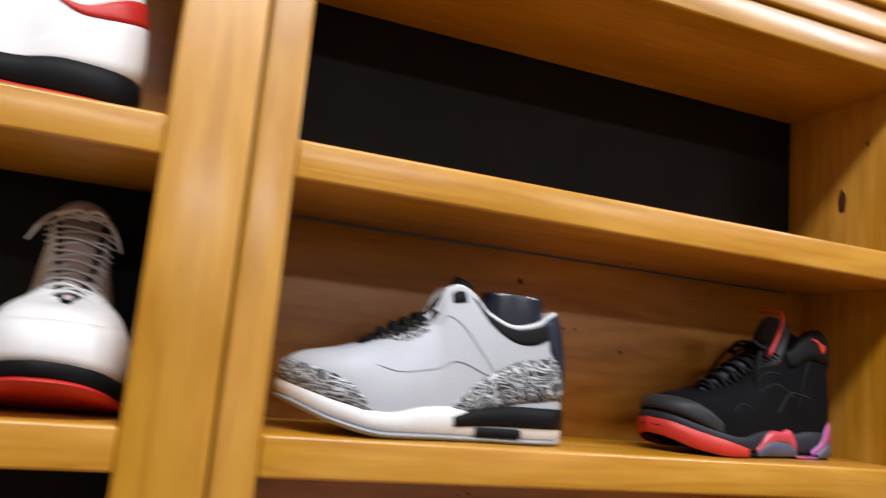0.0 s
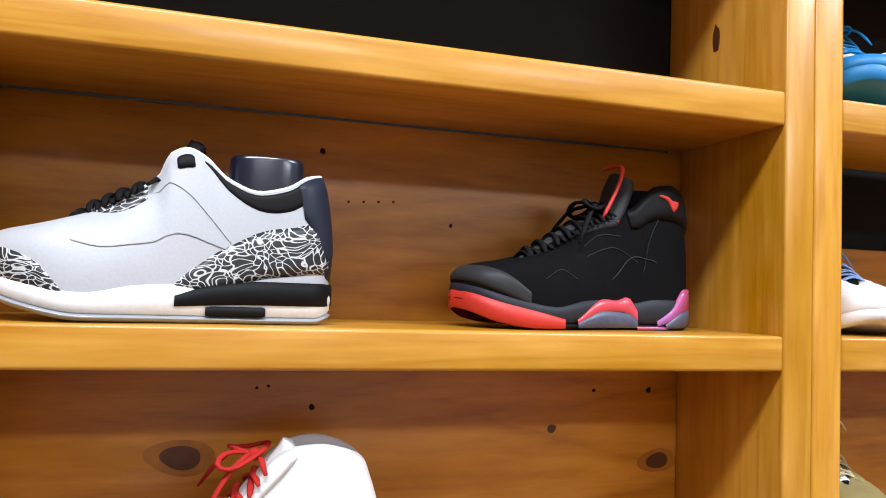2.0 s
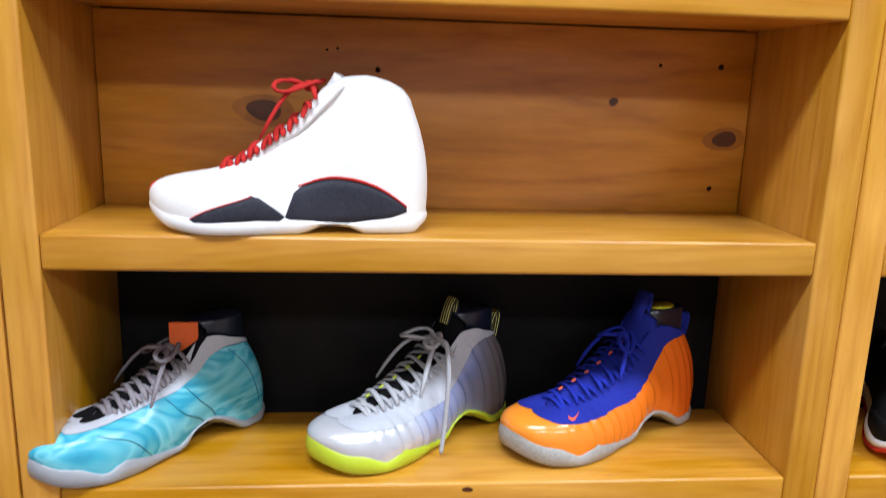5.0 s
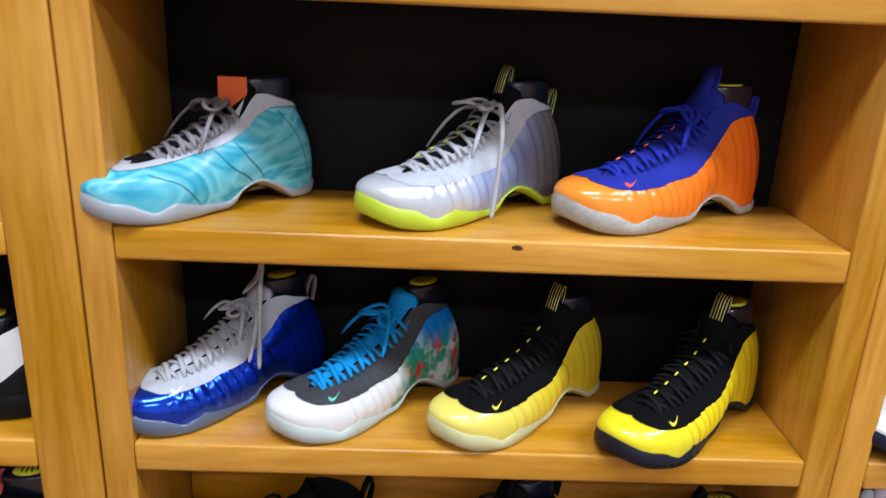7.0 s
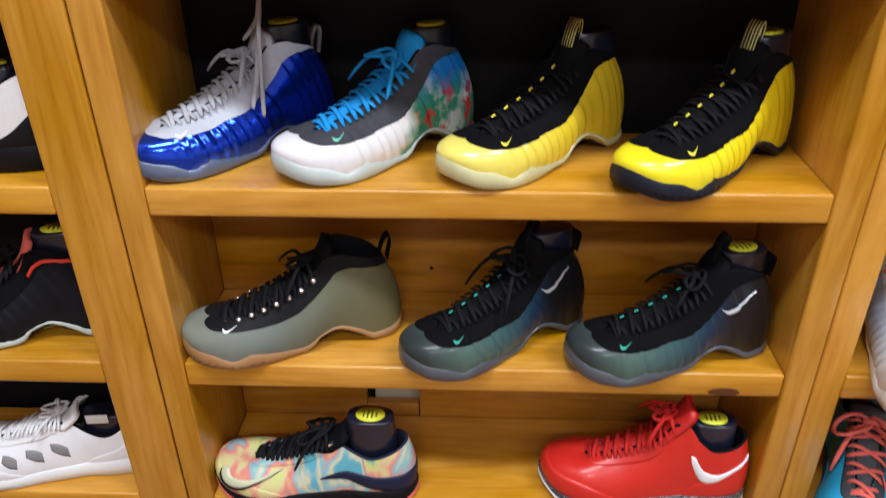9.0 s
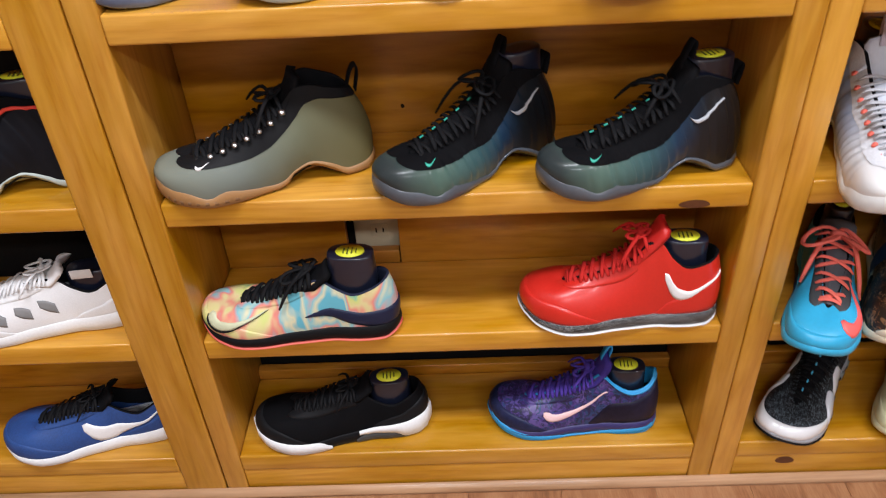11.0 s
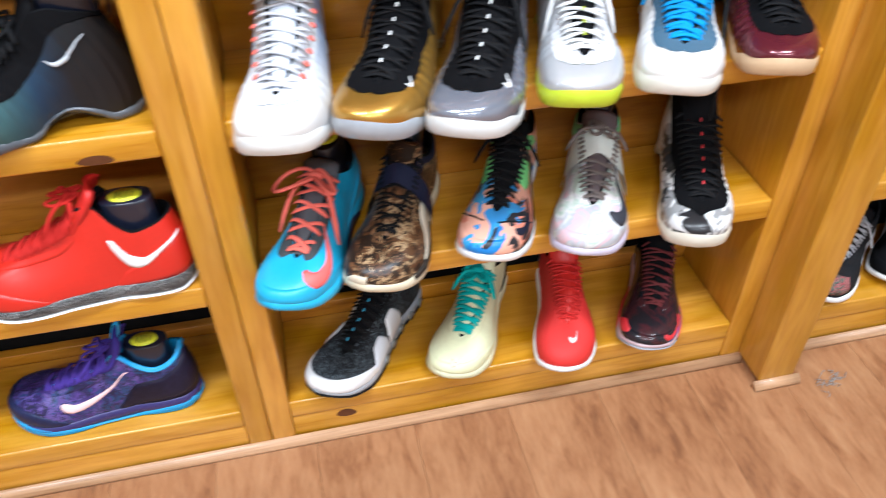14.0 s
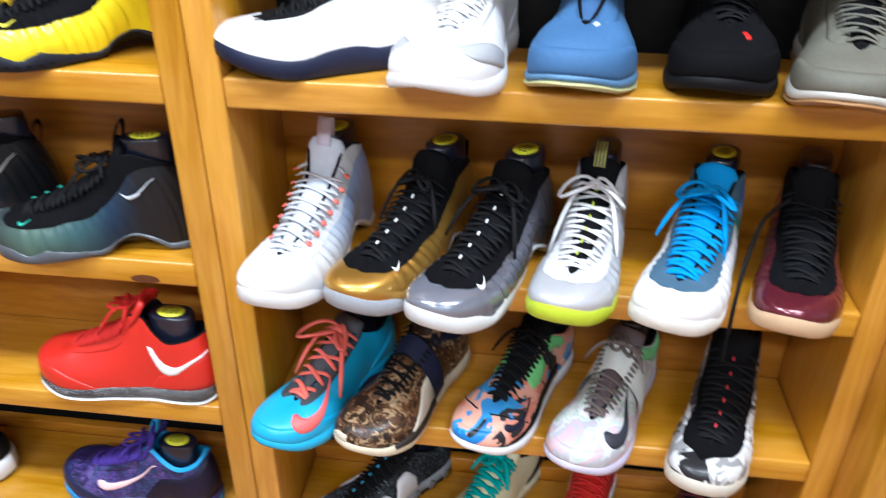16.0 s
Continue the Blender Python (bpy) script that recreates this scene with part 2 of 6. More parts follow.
def mesh_of(bm, material, smooth=True):
    me = bpy.data.meshes.new("mesh")
    bm.normal_update()
    bm.to_mesh(me)
    bm.free()
    me.materials.append(material)
    if smooth:
        for poly in me.polygons:
            poly.use_smooth = True
    return me


def part(name, bm, material, parent=None, label="", smooth=True):
    ob = new(name, mesh_of(bm, material, smooth))
    ob.parent = parent
    if label:
        ob["label"] = label
    return ob


def box(x0, x1, y0, y1, z0, z1, bevel=0.002, seg=2):
    bm = bmesh.new()
    bmesh.ops.create_cube(bm, size=1.0)
    for v in bm.verts:
        v.co = Vector(((x0 + x1) / 2 + v.co.x * (x1 - x0), (y0 + y1) / 2 + v.co.y * (y1 - y0), (z0 + z1) / 2 + v.co.z * (z1 - z0)))
    if bevel:
        bmesh.ops.bevel(bm, geom=bm.edges[:], offset=bevel, segments=seg, affect="EDGES", profile=0.6)
    return bm


def grid(rows, close=False):
    """A bmesh of quads over rows of points."""
    bm = bmesh.new()
    vs = [[bm.verts.new(q) for q in r] for r in rows]
    n = len(rows[0])
    for a, b in zip(vs, vs[1:]):
        for i in range(n if close else n - 1):
            j = (i + 1) % n
            bm.faces.new((a[i], a[j], b[j], b[i]))
    return bm


def tube(bm, pts, r, sides=6, flat=1.0):
    """Adds a tube along the points to bm; flat squeezes it along z."""
    rings = []
    pts = [Vector(q) for q in pts]
    for i, q in enumerate(pts):
        d = (pts[min(i + 1, len(pts) - 1)] - pts[max(i - 1, 0)]).normalized()
        side = d.cross(Vector((0, 0, 1)))
        side = side.normalized() if side.length > 1e-4 else Vector((1, 0, 0))
        up = side.cross(d).normalized()
        k = 0.6 if i in (0, len(pts) - 1) else 1.0
        rings.append([bm.verts.new(q + side * r * k * math.cos(a) + up * r * k * flat * math.sin(a)) for a in (2 * math.pi * s / sides for s in range(sides))])
    for a, b in zip(rings, rings[1:]):
        for s in range(sides):
            t = (s + 1) % sides
            bm.faces.new((a[s], a[t], b[t], b[s]))
    bm.faces.new(rings[0][::-1])
    bm.faces.new(rings[-1])


def smooth_curve(pts):
    """A smooth function through (x, value) points, with no overshoot."""
    xs, ys = np.array([q[0] for q in pts], float), np.array([q[1] for q in pts], float)
    d = np.diff(ys) / np.diff(xs)
    m = np.zeros(len(xs))
    for i in range(1, len(xs) - 1):
        m[i] = 0 if d[i - 1] * d[i] <= 0 else 2 * d[i - 1] * d[i] / (d[i - 1] + d[i])
    m[0], m[-1] = d[0], d[-1]

    def f(x):
        x = min(max(x, xs[0]), xs[-1])
        i = min(int(np.searchsorted(xs, x, "right")) - 1, len(xs) - 2)
        h = xs[i + 1] - xs[i]
        t = (x - xs[i]) / h
        return float((2 * t ** 3 - 3 * t ** 2 + 1) * ys[i] + (t ** 3 - 2 * t ** 2 + t) * h * m[i] + (3 * t ** 2 - 2 * t ** 3) * ys[i + 1] + (t ** 3 - t ** 2) * h * m[i + 1])
    return f


# ---- the room ----
def room():
    """Wall behind the shelves, three plain closing walls and the ceiling."""
    for name, b, mat in (
        ("wall_north", (-3.0, 5.0, WALL, WALL + 0.12, 0, 3.1), M_WALL_BLACK),
        ("wall_south", (-3.0, 5.0, -4.12, -4.0, 0, 3.1), M_WALL),
        ("wall_west", (-3.12, -3.0, -4.12, WALL + 0.12, 0, 3.1), M_WALL),
        ("wall_east", (5.0, 5.12, -4.12, WALL + 0.12, 0, 3.1), M_WALL),
        ("ceiling", (-3.12, 5.12, -4.12, WALL + 0.12, 3.1, 3.2), M_CEILING),
    ):
        ob = part(name, box(*b, bevel=0), mat, None, smooth=False)
        tagged(ob, {"wall_north": "black painted wall behind the wooden shelves", "ceiling": "plain white painted ceiling"}.get(name, "plain painted plaster wall"), "ceiling" if name == "ceiling" else "wall", kind="structure")


room()


def shelf_unit(x0, x1, label, wood_rows, left=0.037, right=0.037):
    """A pine bookcase between the inner faces x0 and x1: two uprights, eight shelves, a plinth, a top and some back boards."""
    u = thing("shelf_unit", label, "shelf", pose((x0 + x1) / 2, (FRONT + BACK) / 2, 0), "row of pine shoe shelves")
    ox, oy = (x0 + x1) / 2, (FRONT + BACK) / 2
    for inner, outer in ((x0, x0 - left), (x1, x1 + right)):
        if inner != outer:
            a, b = sorted((inner, outer))
            part("upright", box(a - ox, b - ox, FRONT - oy, WALL - 0.002 - oy, 0.0, TOP_UPPER, 0.003), PINE_Z, u)
    for i, z in enumerate(SHELF_TOPS):
        part("shelf", box(x0 - ox + 0.0004, x1 - ox - 0.0004, FRONT - oy + 0.0008 * (i % 3), BACK - 0.001 - oy, z - THICK, z, 0.0035), PINE_X, u)
    part("top_board", box(x0 - left - ox, x1 + right - ox, FRONT - 0.004 - oy, WALL - 0.002 - oy, TOP_UPPER + 0.0005, TOP_UPPER + 0.04, 0.003), PINE_X, u)
    part("header_board", box(x0 - ox + 0.0004, x1 - ox - 0.0004, FRONT - oy + 0.001, WALL - 0.004 - oy, TOP_UNDER, TOP_UPPER, 0.003), PINE_X, u)
    part("plinth_board", box(x0 - ox + 0.0004, x1 - ox - 0.0004, FRONT - oy + 0.003, FRONT - oy + 0.022, 0.0, SHELF_TOPS[0] - THICK - 0.0005, 0.002), PINE_X, u)
    backs = {}
    for row, (a, b, lo, hi) in wood_rows.items():
        z0 = SHELF_TOPS[row]
        z1 = SHELF_TOPS[row + 1] - THICK if row < 7 else TOP_UNDER
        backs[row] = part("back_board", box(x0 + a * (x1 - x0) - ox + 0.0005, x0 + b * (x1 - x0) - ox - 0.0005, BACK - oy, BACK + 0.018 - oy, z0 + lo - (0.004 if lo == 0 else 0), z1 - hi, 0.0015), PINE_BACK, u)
    return u, backs, Vector((ox, oy, 0))


full = (0, 1, 0.0, 0.0012)
unit_b, backs_b, org_b = shelf_unit(0.138, 0.918, "tall honey-stained pine shelf unit filled with sneakers", {5: full, 6: full, 2: full, 1: (0.376, 1, 0, 0.004), 0: (0, 1, 0, 0.214)})
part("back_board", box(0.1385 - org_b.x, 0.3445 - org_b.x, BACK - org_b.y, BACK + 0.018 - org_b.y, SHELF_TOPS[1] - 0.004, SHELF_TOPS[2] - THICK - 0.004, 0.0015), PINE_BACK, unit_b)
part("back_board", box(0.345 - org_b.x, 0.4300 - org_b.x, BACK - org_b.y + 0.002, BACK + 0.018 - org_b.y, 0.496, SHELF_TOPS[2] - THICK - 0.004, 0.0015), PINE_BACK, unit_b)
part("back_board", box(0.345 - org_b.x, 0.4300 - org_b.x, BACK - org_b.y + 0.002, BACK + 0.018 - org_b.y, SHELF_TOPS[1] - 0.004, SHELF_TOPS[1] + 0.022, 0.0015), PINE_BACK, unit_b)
shelf_unit(-0.753, 0.027, "tall honey-stained pine shelf unit holding white and black sneakers", {7: full, 0: full}, right=0.0715)
unit_c, _, org_c = shelf_unit(0.993, 1.760, "tall honey-stained pine shelf unit crowded with sneakers", {1: full, 2: full, 0: (0, 1, 0, 0.205), 5: full, 6: (0, 1, 0.0, 0.11)})
shelf_unit(1.866, 2.640, "tall honey-stained pine shelf unit beside a projecting post", {1: full, 2: full}, left=0.0)

post = tagged(part("trim_post", box(1.7975, 1.8655, 0.619, WALL - 0.002, 0.012, TOP_UPPER, 0.004), PINE_Z), "square honey-stained pine post standing proud of the shelves", "post", kind="structure")
tagged(part("header_trim", box(-0.8, 2.7, FRONT - 0.012, WALL - 0.002, TOP_UPPER + 0.041, 2.44, 0.004), PINE_X), "honey-stained pine header above the shelf units", "trim", kind="structure")
tagged(part("header_wall", box(-3.0, 5.0, FRONT + 0.02, WALL - 0.001, 2.441, 3.099, 0), M_WALL, smooth=False), "plain painted wall above the shelves", "wall", kind="structure")


def quarter_round(x0, x1, y):
    bm = bmesh.new()
    arc = [(0, 0), (0.013, 0)] + [(0.013 * math.cos(a), 0.016 * math.sin(a)) for a in (0.3, 0.6, 0.9, 1.2, 1.5)] + [(0, 0.016)]
    ends = [[bm.verts.new((x, y - d, h)) for d, h in arc] for x in (x0, x1)]
    n = len(arc)
    for i in range(n):
        bm.faces.new((ends[0][i], ends[0][(i + 1) % n], ends[1][(i + 1) % n], ends[1][i]))
    bm.faces.new(ends[0])
    bm.faces.new(ends[1][::-1])
    bmesh.ops.recalc_face_normals(bm, faces=bm.faces[:])
    return bm


for a, b, y in ((-0.8, 1.797, FRONT), (1.788, 1.875, 0.619), (1.876, 2.7, FRONT)):
    tagged(part("baseboard", quarter_round(a, b, y), TRIM), "pale wooden quarter-round strip along the floor", "baseboard", kind="structure")


def spot(parent, org, x, z, rx, rz, y=None, mat=M_KNOT, name="knot"):
    """A flat oval knot or nail hole, a hair proud of the board."""
    bm = bmesh.new()
    y = (BACK if y is None else y) - org.y - 0.0002
    n = 26
    c = bm.verts.new((x - org.x, y - 0.0003, z))
    ring = []
    for i in range(n):
        a = 2 * math.pi * i / n
        k = 1 + 0.07 * math.sin(2 * a + x * 50) + 0.05 * math.sin(3 * a + z * 70)
        ring.append(bm.verts.new((x - org.x + rx * k * math.cos(a), y, z + rz * k * math.sin(a))))
    for i in range(n):
        bm.faces.new((c, ring[i], ring[(i + 1) % n]))
    return part(name, bm, mat, parent)


for kx, kz, ka, kb in ((0.327, 1.514, 0.021, 0.012), (0.890, 1.493, 0.015, 0.010)):
    spot(backs_b[5], org_b, kx, kz, ka * 1.75, kb * 1.5, mat=M_KNOT_RING, name="knot_ring")
    spot(backs_b[5], org_b, kx, kz, ka, kb, y=BACK - 0.0007)
spot(backs_b[5], org_b, 0.745, 1.535, 0.006, 0.005)
for px, pz, r, row in ((0.459, 1.844, 0.0042, 6), (0.459, 1.564, 0.0042, 5), (0.876, 1.580, 0.0045, 5), (0.877, 1.431, 0.004, 5), (0.80, 1.580, 0.003, 5), (0.40, 1.585, 0.0022, 5), (0.412, 1.587, 0.0022, 5),
                       (0.49, 1.79, 0.002, 6), (0.507, 1.791, 0.002, 6), (0.524, 1.792, 0.002, 6), (0.541, 1.793, 0.002, 6), (0.456, 0.659, 0.004, 2), (0.61, 1.77, 0.003, 6)):
    spot(backs_b[row], org_b, px, pz, r * 0.78, r * 0.78, mat=M_HOLE, name="nail_hole")
def side_spot(parent, org, x, y, z, ry, rz, mat=M_KNOT):
    """An oval knot on the inner face of an upright that looks towards -x."""
    bm = bmesh.new()
    n = 14
    c = bm.verts.new((x - org.x - 0.0008, y - org.y, z))
    ring = [bm.verts.new((x - org.x - 0.0003, y - org.y + ry * math.cos(2 * math.pi * i / n), z + rz * math.sin(2 * math.pi * i / n) * (1 + 0.15 * math.cos(2.1 * i)))) for i in range(n)]
    for i in range(n):
        bm.faces.new((c, ring[(i + 1) % n], ring[i]))
    return part("knot", bm, mat, parent)


right_b = [o for o in unit_b.children if o.name.startswith("upright")][1]
side_spot(right_b, org_b, 0.918, 0.806, 2.010, 0.007, 0.017)
side_spot(right_b, org_b, 0.918, 0.765, 2.085, 0.0025, 0.004)
shelves_b = [o for o in unit_b.children if o.name.startswith("shelf")]
spot(shelves_b[2], org_b, 0.845, SHELF_TOPS[2] - 0.029, 0.022, 0.006, y=FRONT + 0.0016)
spot(shelves_b[4], org_b, 0.56, SHELF_TOPS[4] - 0.008, 0.006, 0.003, y=FRONT + 0.0008)
plinths = [o for o in unit_c.children if o.name.startswith("plinth_board")]
spot(plinths[0], org_c, 1.081, 0.047, 0.017, 0.009, y=FRONT + 0.003)


def outlet():
    o = thing("wall_outlet", "cream plastic double wall outlet on the black wall", "outlet", pose(0.398, WALL, 0.44))
    part("plate", box(-0.043, 0.043, -0.008, 0.0, -0.0685, 0.058, 0.002), M_PLATE, o)
    for dz in (-0.02, 0.02):
        s = part("socket", box(-0.015, 0.015, -0.010, -0.0075, dz - 0.013, dz + 0.013, 0.0015), M_PLATE, o)
        for dx in (-0.006, 0.006):
            part("slot", box(dx - 0.0012, dx + 0.0012, -0.0106, -0.0098, dz - 0.004, dz + 0.005, 0), M_HOLE, s, smooth=False)


outlet()


# ---- sneakers ----
OUTLINE_RATIO = smooth_curve([(0, 0.074), (0.04, 0.065), (0.10, 0.0542), (0.2, 0.0444), (0.35, 0.0362), (0.5, 0.0385), (0.65, 0.0498), (0.76, 0.059), (0.86, 0.067), (0.93, 0.0745), (0.98, 0.080), (1.0, 0.081)])


def OUTLINE(s):
    """Half the width of the sole, round at both ends."""
    return OUTLINE_RATIO(s) * math.sqrt(max(0.0, 4 * s * (1 - s)))


STYLES = {
    # rim: height of the collar and throat edge along the shoe; xv: front of the throat; sole: top of the midsole; under: its bottom
    "foam": dict(rim=[(0.07, 0.112), (0.12, 0.120), (0.20, 0.128), (0.27, 0.134), (0.33, 0.132), (0.39, 0.114), (0.46, 0.099), (0.55, 0.086), (0.66, 0.073), (0.76, 0.063), (0.83, 0.056)], xv=0.83, xh=0.075, tongue=0.152,
                 sole=[(0, 0.022), (0.06, 0.015), (0.14, 0.013), (0.22, 0.026), (0.31, 0.034), (0.39, 0.027), (0.46, 0.014), (0.54, 0.013), (0.62, 0.020), (0.70, 0.022), (0.78, 0.018), (0.88, 0.026), (1, 0.041)],
                 under=[(0, 0.011), (0.05, 0.0), (0.14, 0.0), (0.22, 0.016), (0.31, 0.027), (0.39, 0.020), (0.45, 0.002), (0.75, 0.0), (0.9, 0.004), (1, 0.015)], ribs=10, flare=0.002, bulge=0.011),
    "high": dict(rim=[(0.02, 0.124), (0.10, 0.113), (0.20, 0.101), (0.28, 0.114), (0.35, 0.135), (0.42, 0.126), (0.54, 0.101), (0.66, 0.084), (0.77, 0.069)], xv=0.77, xh=0.03, tongue=0.153,
                 sole=[(0, 0.034), (0.2, 0.036), (0.36, 0.029), (0.46, 0.034), (0.56, 0.032), (0.69, 0.025), (0.85, 0.033), (1, 0.048)],
                 under=[(0, 0.005), (0.05, 0.0), (0.69, 0.001), (0.85, 0.010), (1, 0.027)], ribs=0, flare=0.002),
    "smooth": dict(rim=[(0.06, 0.138), (0.10, 0.149), (0.16, 0.157), (0.23, 0.161), (0.30, 0.159), (0.37, 0.149), (0.43, 0.128), (0.48, 0.111), (0.54, 0.098), (0.62, 0.082), (0.70, 0.068), (0.76, 0.059)], xv=0.76, xh=0.065, tongue=0.166,
                   sole=[(0, 0.024), (0.2, 0.018), (0.3, 0.014), (0.5, 0.020), (0.7, 0.018), (0.9, 0.022), (1, 0.034)],
                   under=[(0, 0.010), (0.06, 0.0), (0.22, 0.0), (0.30, 0.008), (0.38, 0.008), (0.46, 0.0), (0.75, 0.0), (0.9, 0.005), (1, 0.020)], ribs=0, flare=0.001),
    "mid": dict(rim=[(0.02, 0.108), (0.10, 0.098), (0.20, 0.088), (0.29, 0.098), (0.36, 0.110), (0.44, 0.103), (0.56, 0.088), (0.66, 0.076), (0.79, 0.060)], xv=0.79, xh=0.03, tongue=0.132,
                sole=[(0, 0.030), (0.2, 0.028), (0.4, 0.026), (0.6, 0.024), (0.75, 0.022), (0.9, 0.024), (1, 0.034)],
                under=[(0, 0.007), (0.06, 0.0), (0.75, 0.0), (0.9, 0.006), (1, 0.019)], ribs=0, flare=0.003),
    "low": dict(rim=[(0.02, 0.086), (0.10, 0.076), (0.20, 0.064), (0.29, 0.072), (0.36, 0.085), (0.44, 0.086), (0.56, 0.078), (0.66, 0.069), (0.78, 0.057)], xv=0.78, xh=0.03, tongue=0.110,
                sole=[(0, 0.034), (0.15, 0.030), (0.35, 0.026), (0.6, 0.022), (0.75, 0.020), (0.9, 0.022), (1, 0.032)],
                under=[(0, 0.008), (0.06, 0.0), (0.75, 0.0), (0.9, 0.006), (1, 0.018)], ribs=0, flare=0.003),
}
RIM_RATIO = smooth_curve([(0, 0.046), (0.06, 0.0474), (0.14, 0.0425), (0.24, 0.0357), (0.34, 0.028), (0.44, 0.0217), (0.55, 0.0196), (0.66, 0.018), (0.8, 0.0172), (1.0, 0.017)])


def RIM_WIDTH(u):
    """Half the width of the opening."""
    return RIM_RATIO(u) * math.sqrt(max(0.0, 4 * u * (1 - u)))


TOP_X = smooth_curve([(0, 0.0), (0.12, 0.12), (0.30, 0.30), (0.48, 0.455), (0.62, 0.56), (0.75, 0.635), (0.87, 0.69), (1, 0.72)])


class Last:
    """The shape of one shoe: heel at x = 0, toe at x = size, sole on z = 0."""

    def __init__(self, style, size=0.30, width=1.0, tall=1.0, rim=None, tongue=None, ribs=None):
        st = dict(STYLES[style])
        st["ribs"] = st["ribs"] if ribs is None else ribs
        st["rim"], st["tongue"] = rim or st["rim"], tongue or st["tongue"]
        self.st, self.size, self.width, self.tall = st, size, width, tall
        k = size / 0.30
        self.k = k
        self.rim, self.sole, self.under = smooth_curve(st["rim"]), smooth_curve(st["sole"]), smooth_curve(st["under"])

    def half(self, s):
        return OUTLINE(s) * self.width * self.k

    def bend(self, s):
        return 0.006 * self.k * math.sin(math.pi * min(1, max(0, (s - 0.3) / 0.7))) - 0.004 * self.k * max(0, s - 0.8) * 5

    def along(self, q):
        """Station along the shoe for q in 0..1, crowded at the ends."""
        return 0.5 - 0.5 * math.cos(math.pi * q)

    def foot(self, q, side, grow=0.0):
        s = self.along(q)
        w = self.half(s)
        g = grow * min(1, w / 0.02)
        x = s * self.size + (grow if s > 0.97 else -grow if s < 0.03 else 0) * (1 - min(1, w / 0.03))
        return Vector((x, side * (w + g) + self.bend(s), 0)), s

    def top(self, q, side):
        s = self.along(q)
        st = self.st
        xt = st["xh"] + (st["xv"] - st["xh"]) * TOP_X(s) / 0.72
        u = (xt - st["xh"]) / (st["xv"] - st["xh"])
        return Vector((xt * self.size, side * RIM_WIDTH(u) * self.k * self.width + self.bend(xt), self.rim(xt) * self.k * self.tall)), xt

    def wall(self, q, t, side, off=0.0):
        """A point of the upper: q from heel to toe, t from the sole (0) to the rim (1)."""
        b, s = self.foot(q, side)
        b.z = self.sole(s) * self.k - 0.004
        p3, xt = self.top(q, side)
        h = p3.z - b.z
        out = Vector((b.x - p3.x, b.y - p3.y, 0))
        lean = Vector((0, 0, 0))
        if s < 0.1:
            lean.x = -0.004 * (1 - s / 0.1)
        front = min(1.0, max(0.0, (s - 0.62) / 0.25))
        front = front * front * (3 - 2 * front)
        p1 = b + Vector((0, 0, (0.52 + 0.26 * front) * h)) + out * (0.10 + 0.02 * front) + lean
        p2 = p3 + out * (0.42 + 0.20 * front) - Vector((0, 0, h * (0.20 - 0.19 * front)))
        if "bulge" in self.st:
            swell = self.st["bulge"] * self.k * math.exp(-((s - 0.42) / 0.20) ** 2)
            p1.y += side * swell * 1.3
            p2.y += side * swell
        a = 1 - t
        pt = b * a ** 3 + p1 * (3 * a * a * t) + p2 * (3 * a * t * t) + p3 * t ** 3
        n = Vector((out.x, out.y, 0))
        n = n.normalized() if n.length > 1e-5 else Vector((0, side, 0))
        n = (n * (1 - 0.75 * t * t) + Vector((0, 0, 0.15 + 0.8 * t * t))).normalized()
        r = self.st["ribs"]
        if r and s < 0.86:
            c = r * (s + 0.05 * (1 - t) + 0.016 * math.sin(13 * s))
            d = abs(c - round(c))
            form = 0.0034 * (1 - 4 * d * d) - 0.0036 * math.exp(-(d / 0.13) ** 2) + 0.0006 * math.cos(6 * math.pi * c)
            if s < 0.3:
                high = 1 - 0.9 * min(1.0, max(0.0, (t - 0.70) / 0.22))
            else:
                high = 1 - min(1.0, max(0.0, (t - 0.52) / 0.22))
            pt = pt + n * (self.k * form * min(1, (t + 0.04) * 6) * high * min(1, (0.86 - s) / 0.14) * min(1, s / 0.05 + 0.2))
        return pt + n * off


NQ = 100


def upper_rows(la, t0, t1, n, off=0.0, qa=0.0, qb=1.0, sides=(1, -1)):
    """Rows of points over the wall between two curves t0(q), t1(q)."""
    rows = []
    for i in range(n + 1):
        row = []
        for side in sides:
            nq = 190 if la.st["ribs"] else NQ
            qs = [qa + (qb - qa) * j / nq for j in range(nq + 1)]
            if side == -1:
                qs = qs[::-1]
                if len(sides) == 2:
                    qs = qs[1:-1] if qa == 0.0 and qb == 1.0 else (qs[1:] if qb == 1.0 else qs)
            for q in qs:
                f = i / n
                row.append(la.wall(q, t0(q) * (1 - f) + t1(q) * f, side, off))
        rows.append(row)
    return rows


def const(v):
    return lambda q: v


def sole_ring(la, z_of, grow, n=44):
    ring = []
    for side in (1, -1):
        qs = [j / n for j in range(n + 1)]
        if side == -1:
            qs = qs[::-1][1:-1]
        for q in qs:
            p, s = la.foot(q, side, grow)
            p.z = z_of(s)
            ring.append(p)
    return ring


def sole_mesh(la, bottom, top, flare, inset=0.004):
    rows = [sole_ring(la, bottom, flare - inset), sole_ring(la, lambda s: bottom(s) + 0.0025, flare),
            sole_ring(la, lambda s: bottom(s) * 0.45 + top(s) * 0.55, flare + 0.0012), sole_ring(la, lambda s: top(s) - 0.002, flare * 0.7),
            sole_ring(la, top, flare * 0.2 - 0.001), sole_ring(la, lambda s: top(s) - 0.001, -0.004)]
    bm = grid(rows, close=True)
    bm.verts.ensure_lookup_table()
    n = len(rows[0])
    bm.faces.new([bm.verts[i] for i in range(n)][::-1])
    bmesh.ops.recalc_face_normals(bm, faces=bm.faces[:])
    return bm


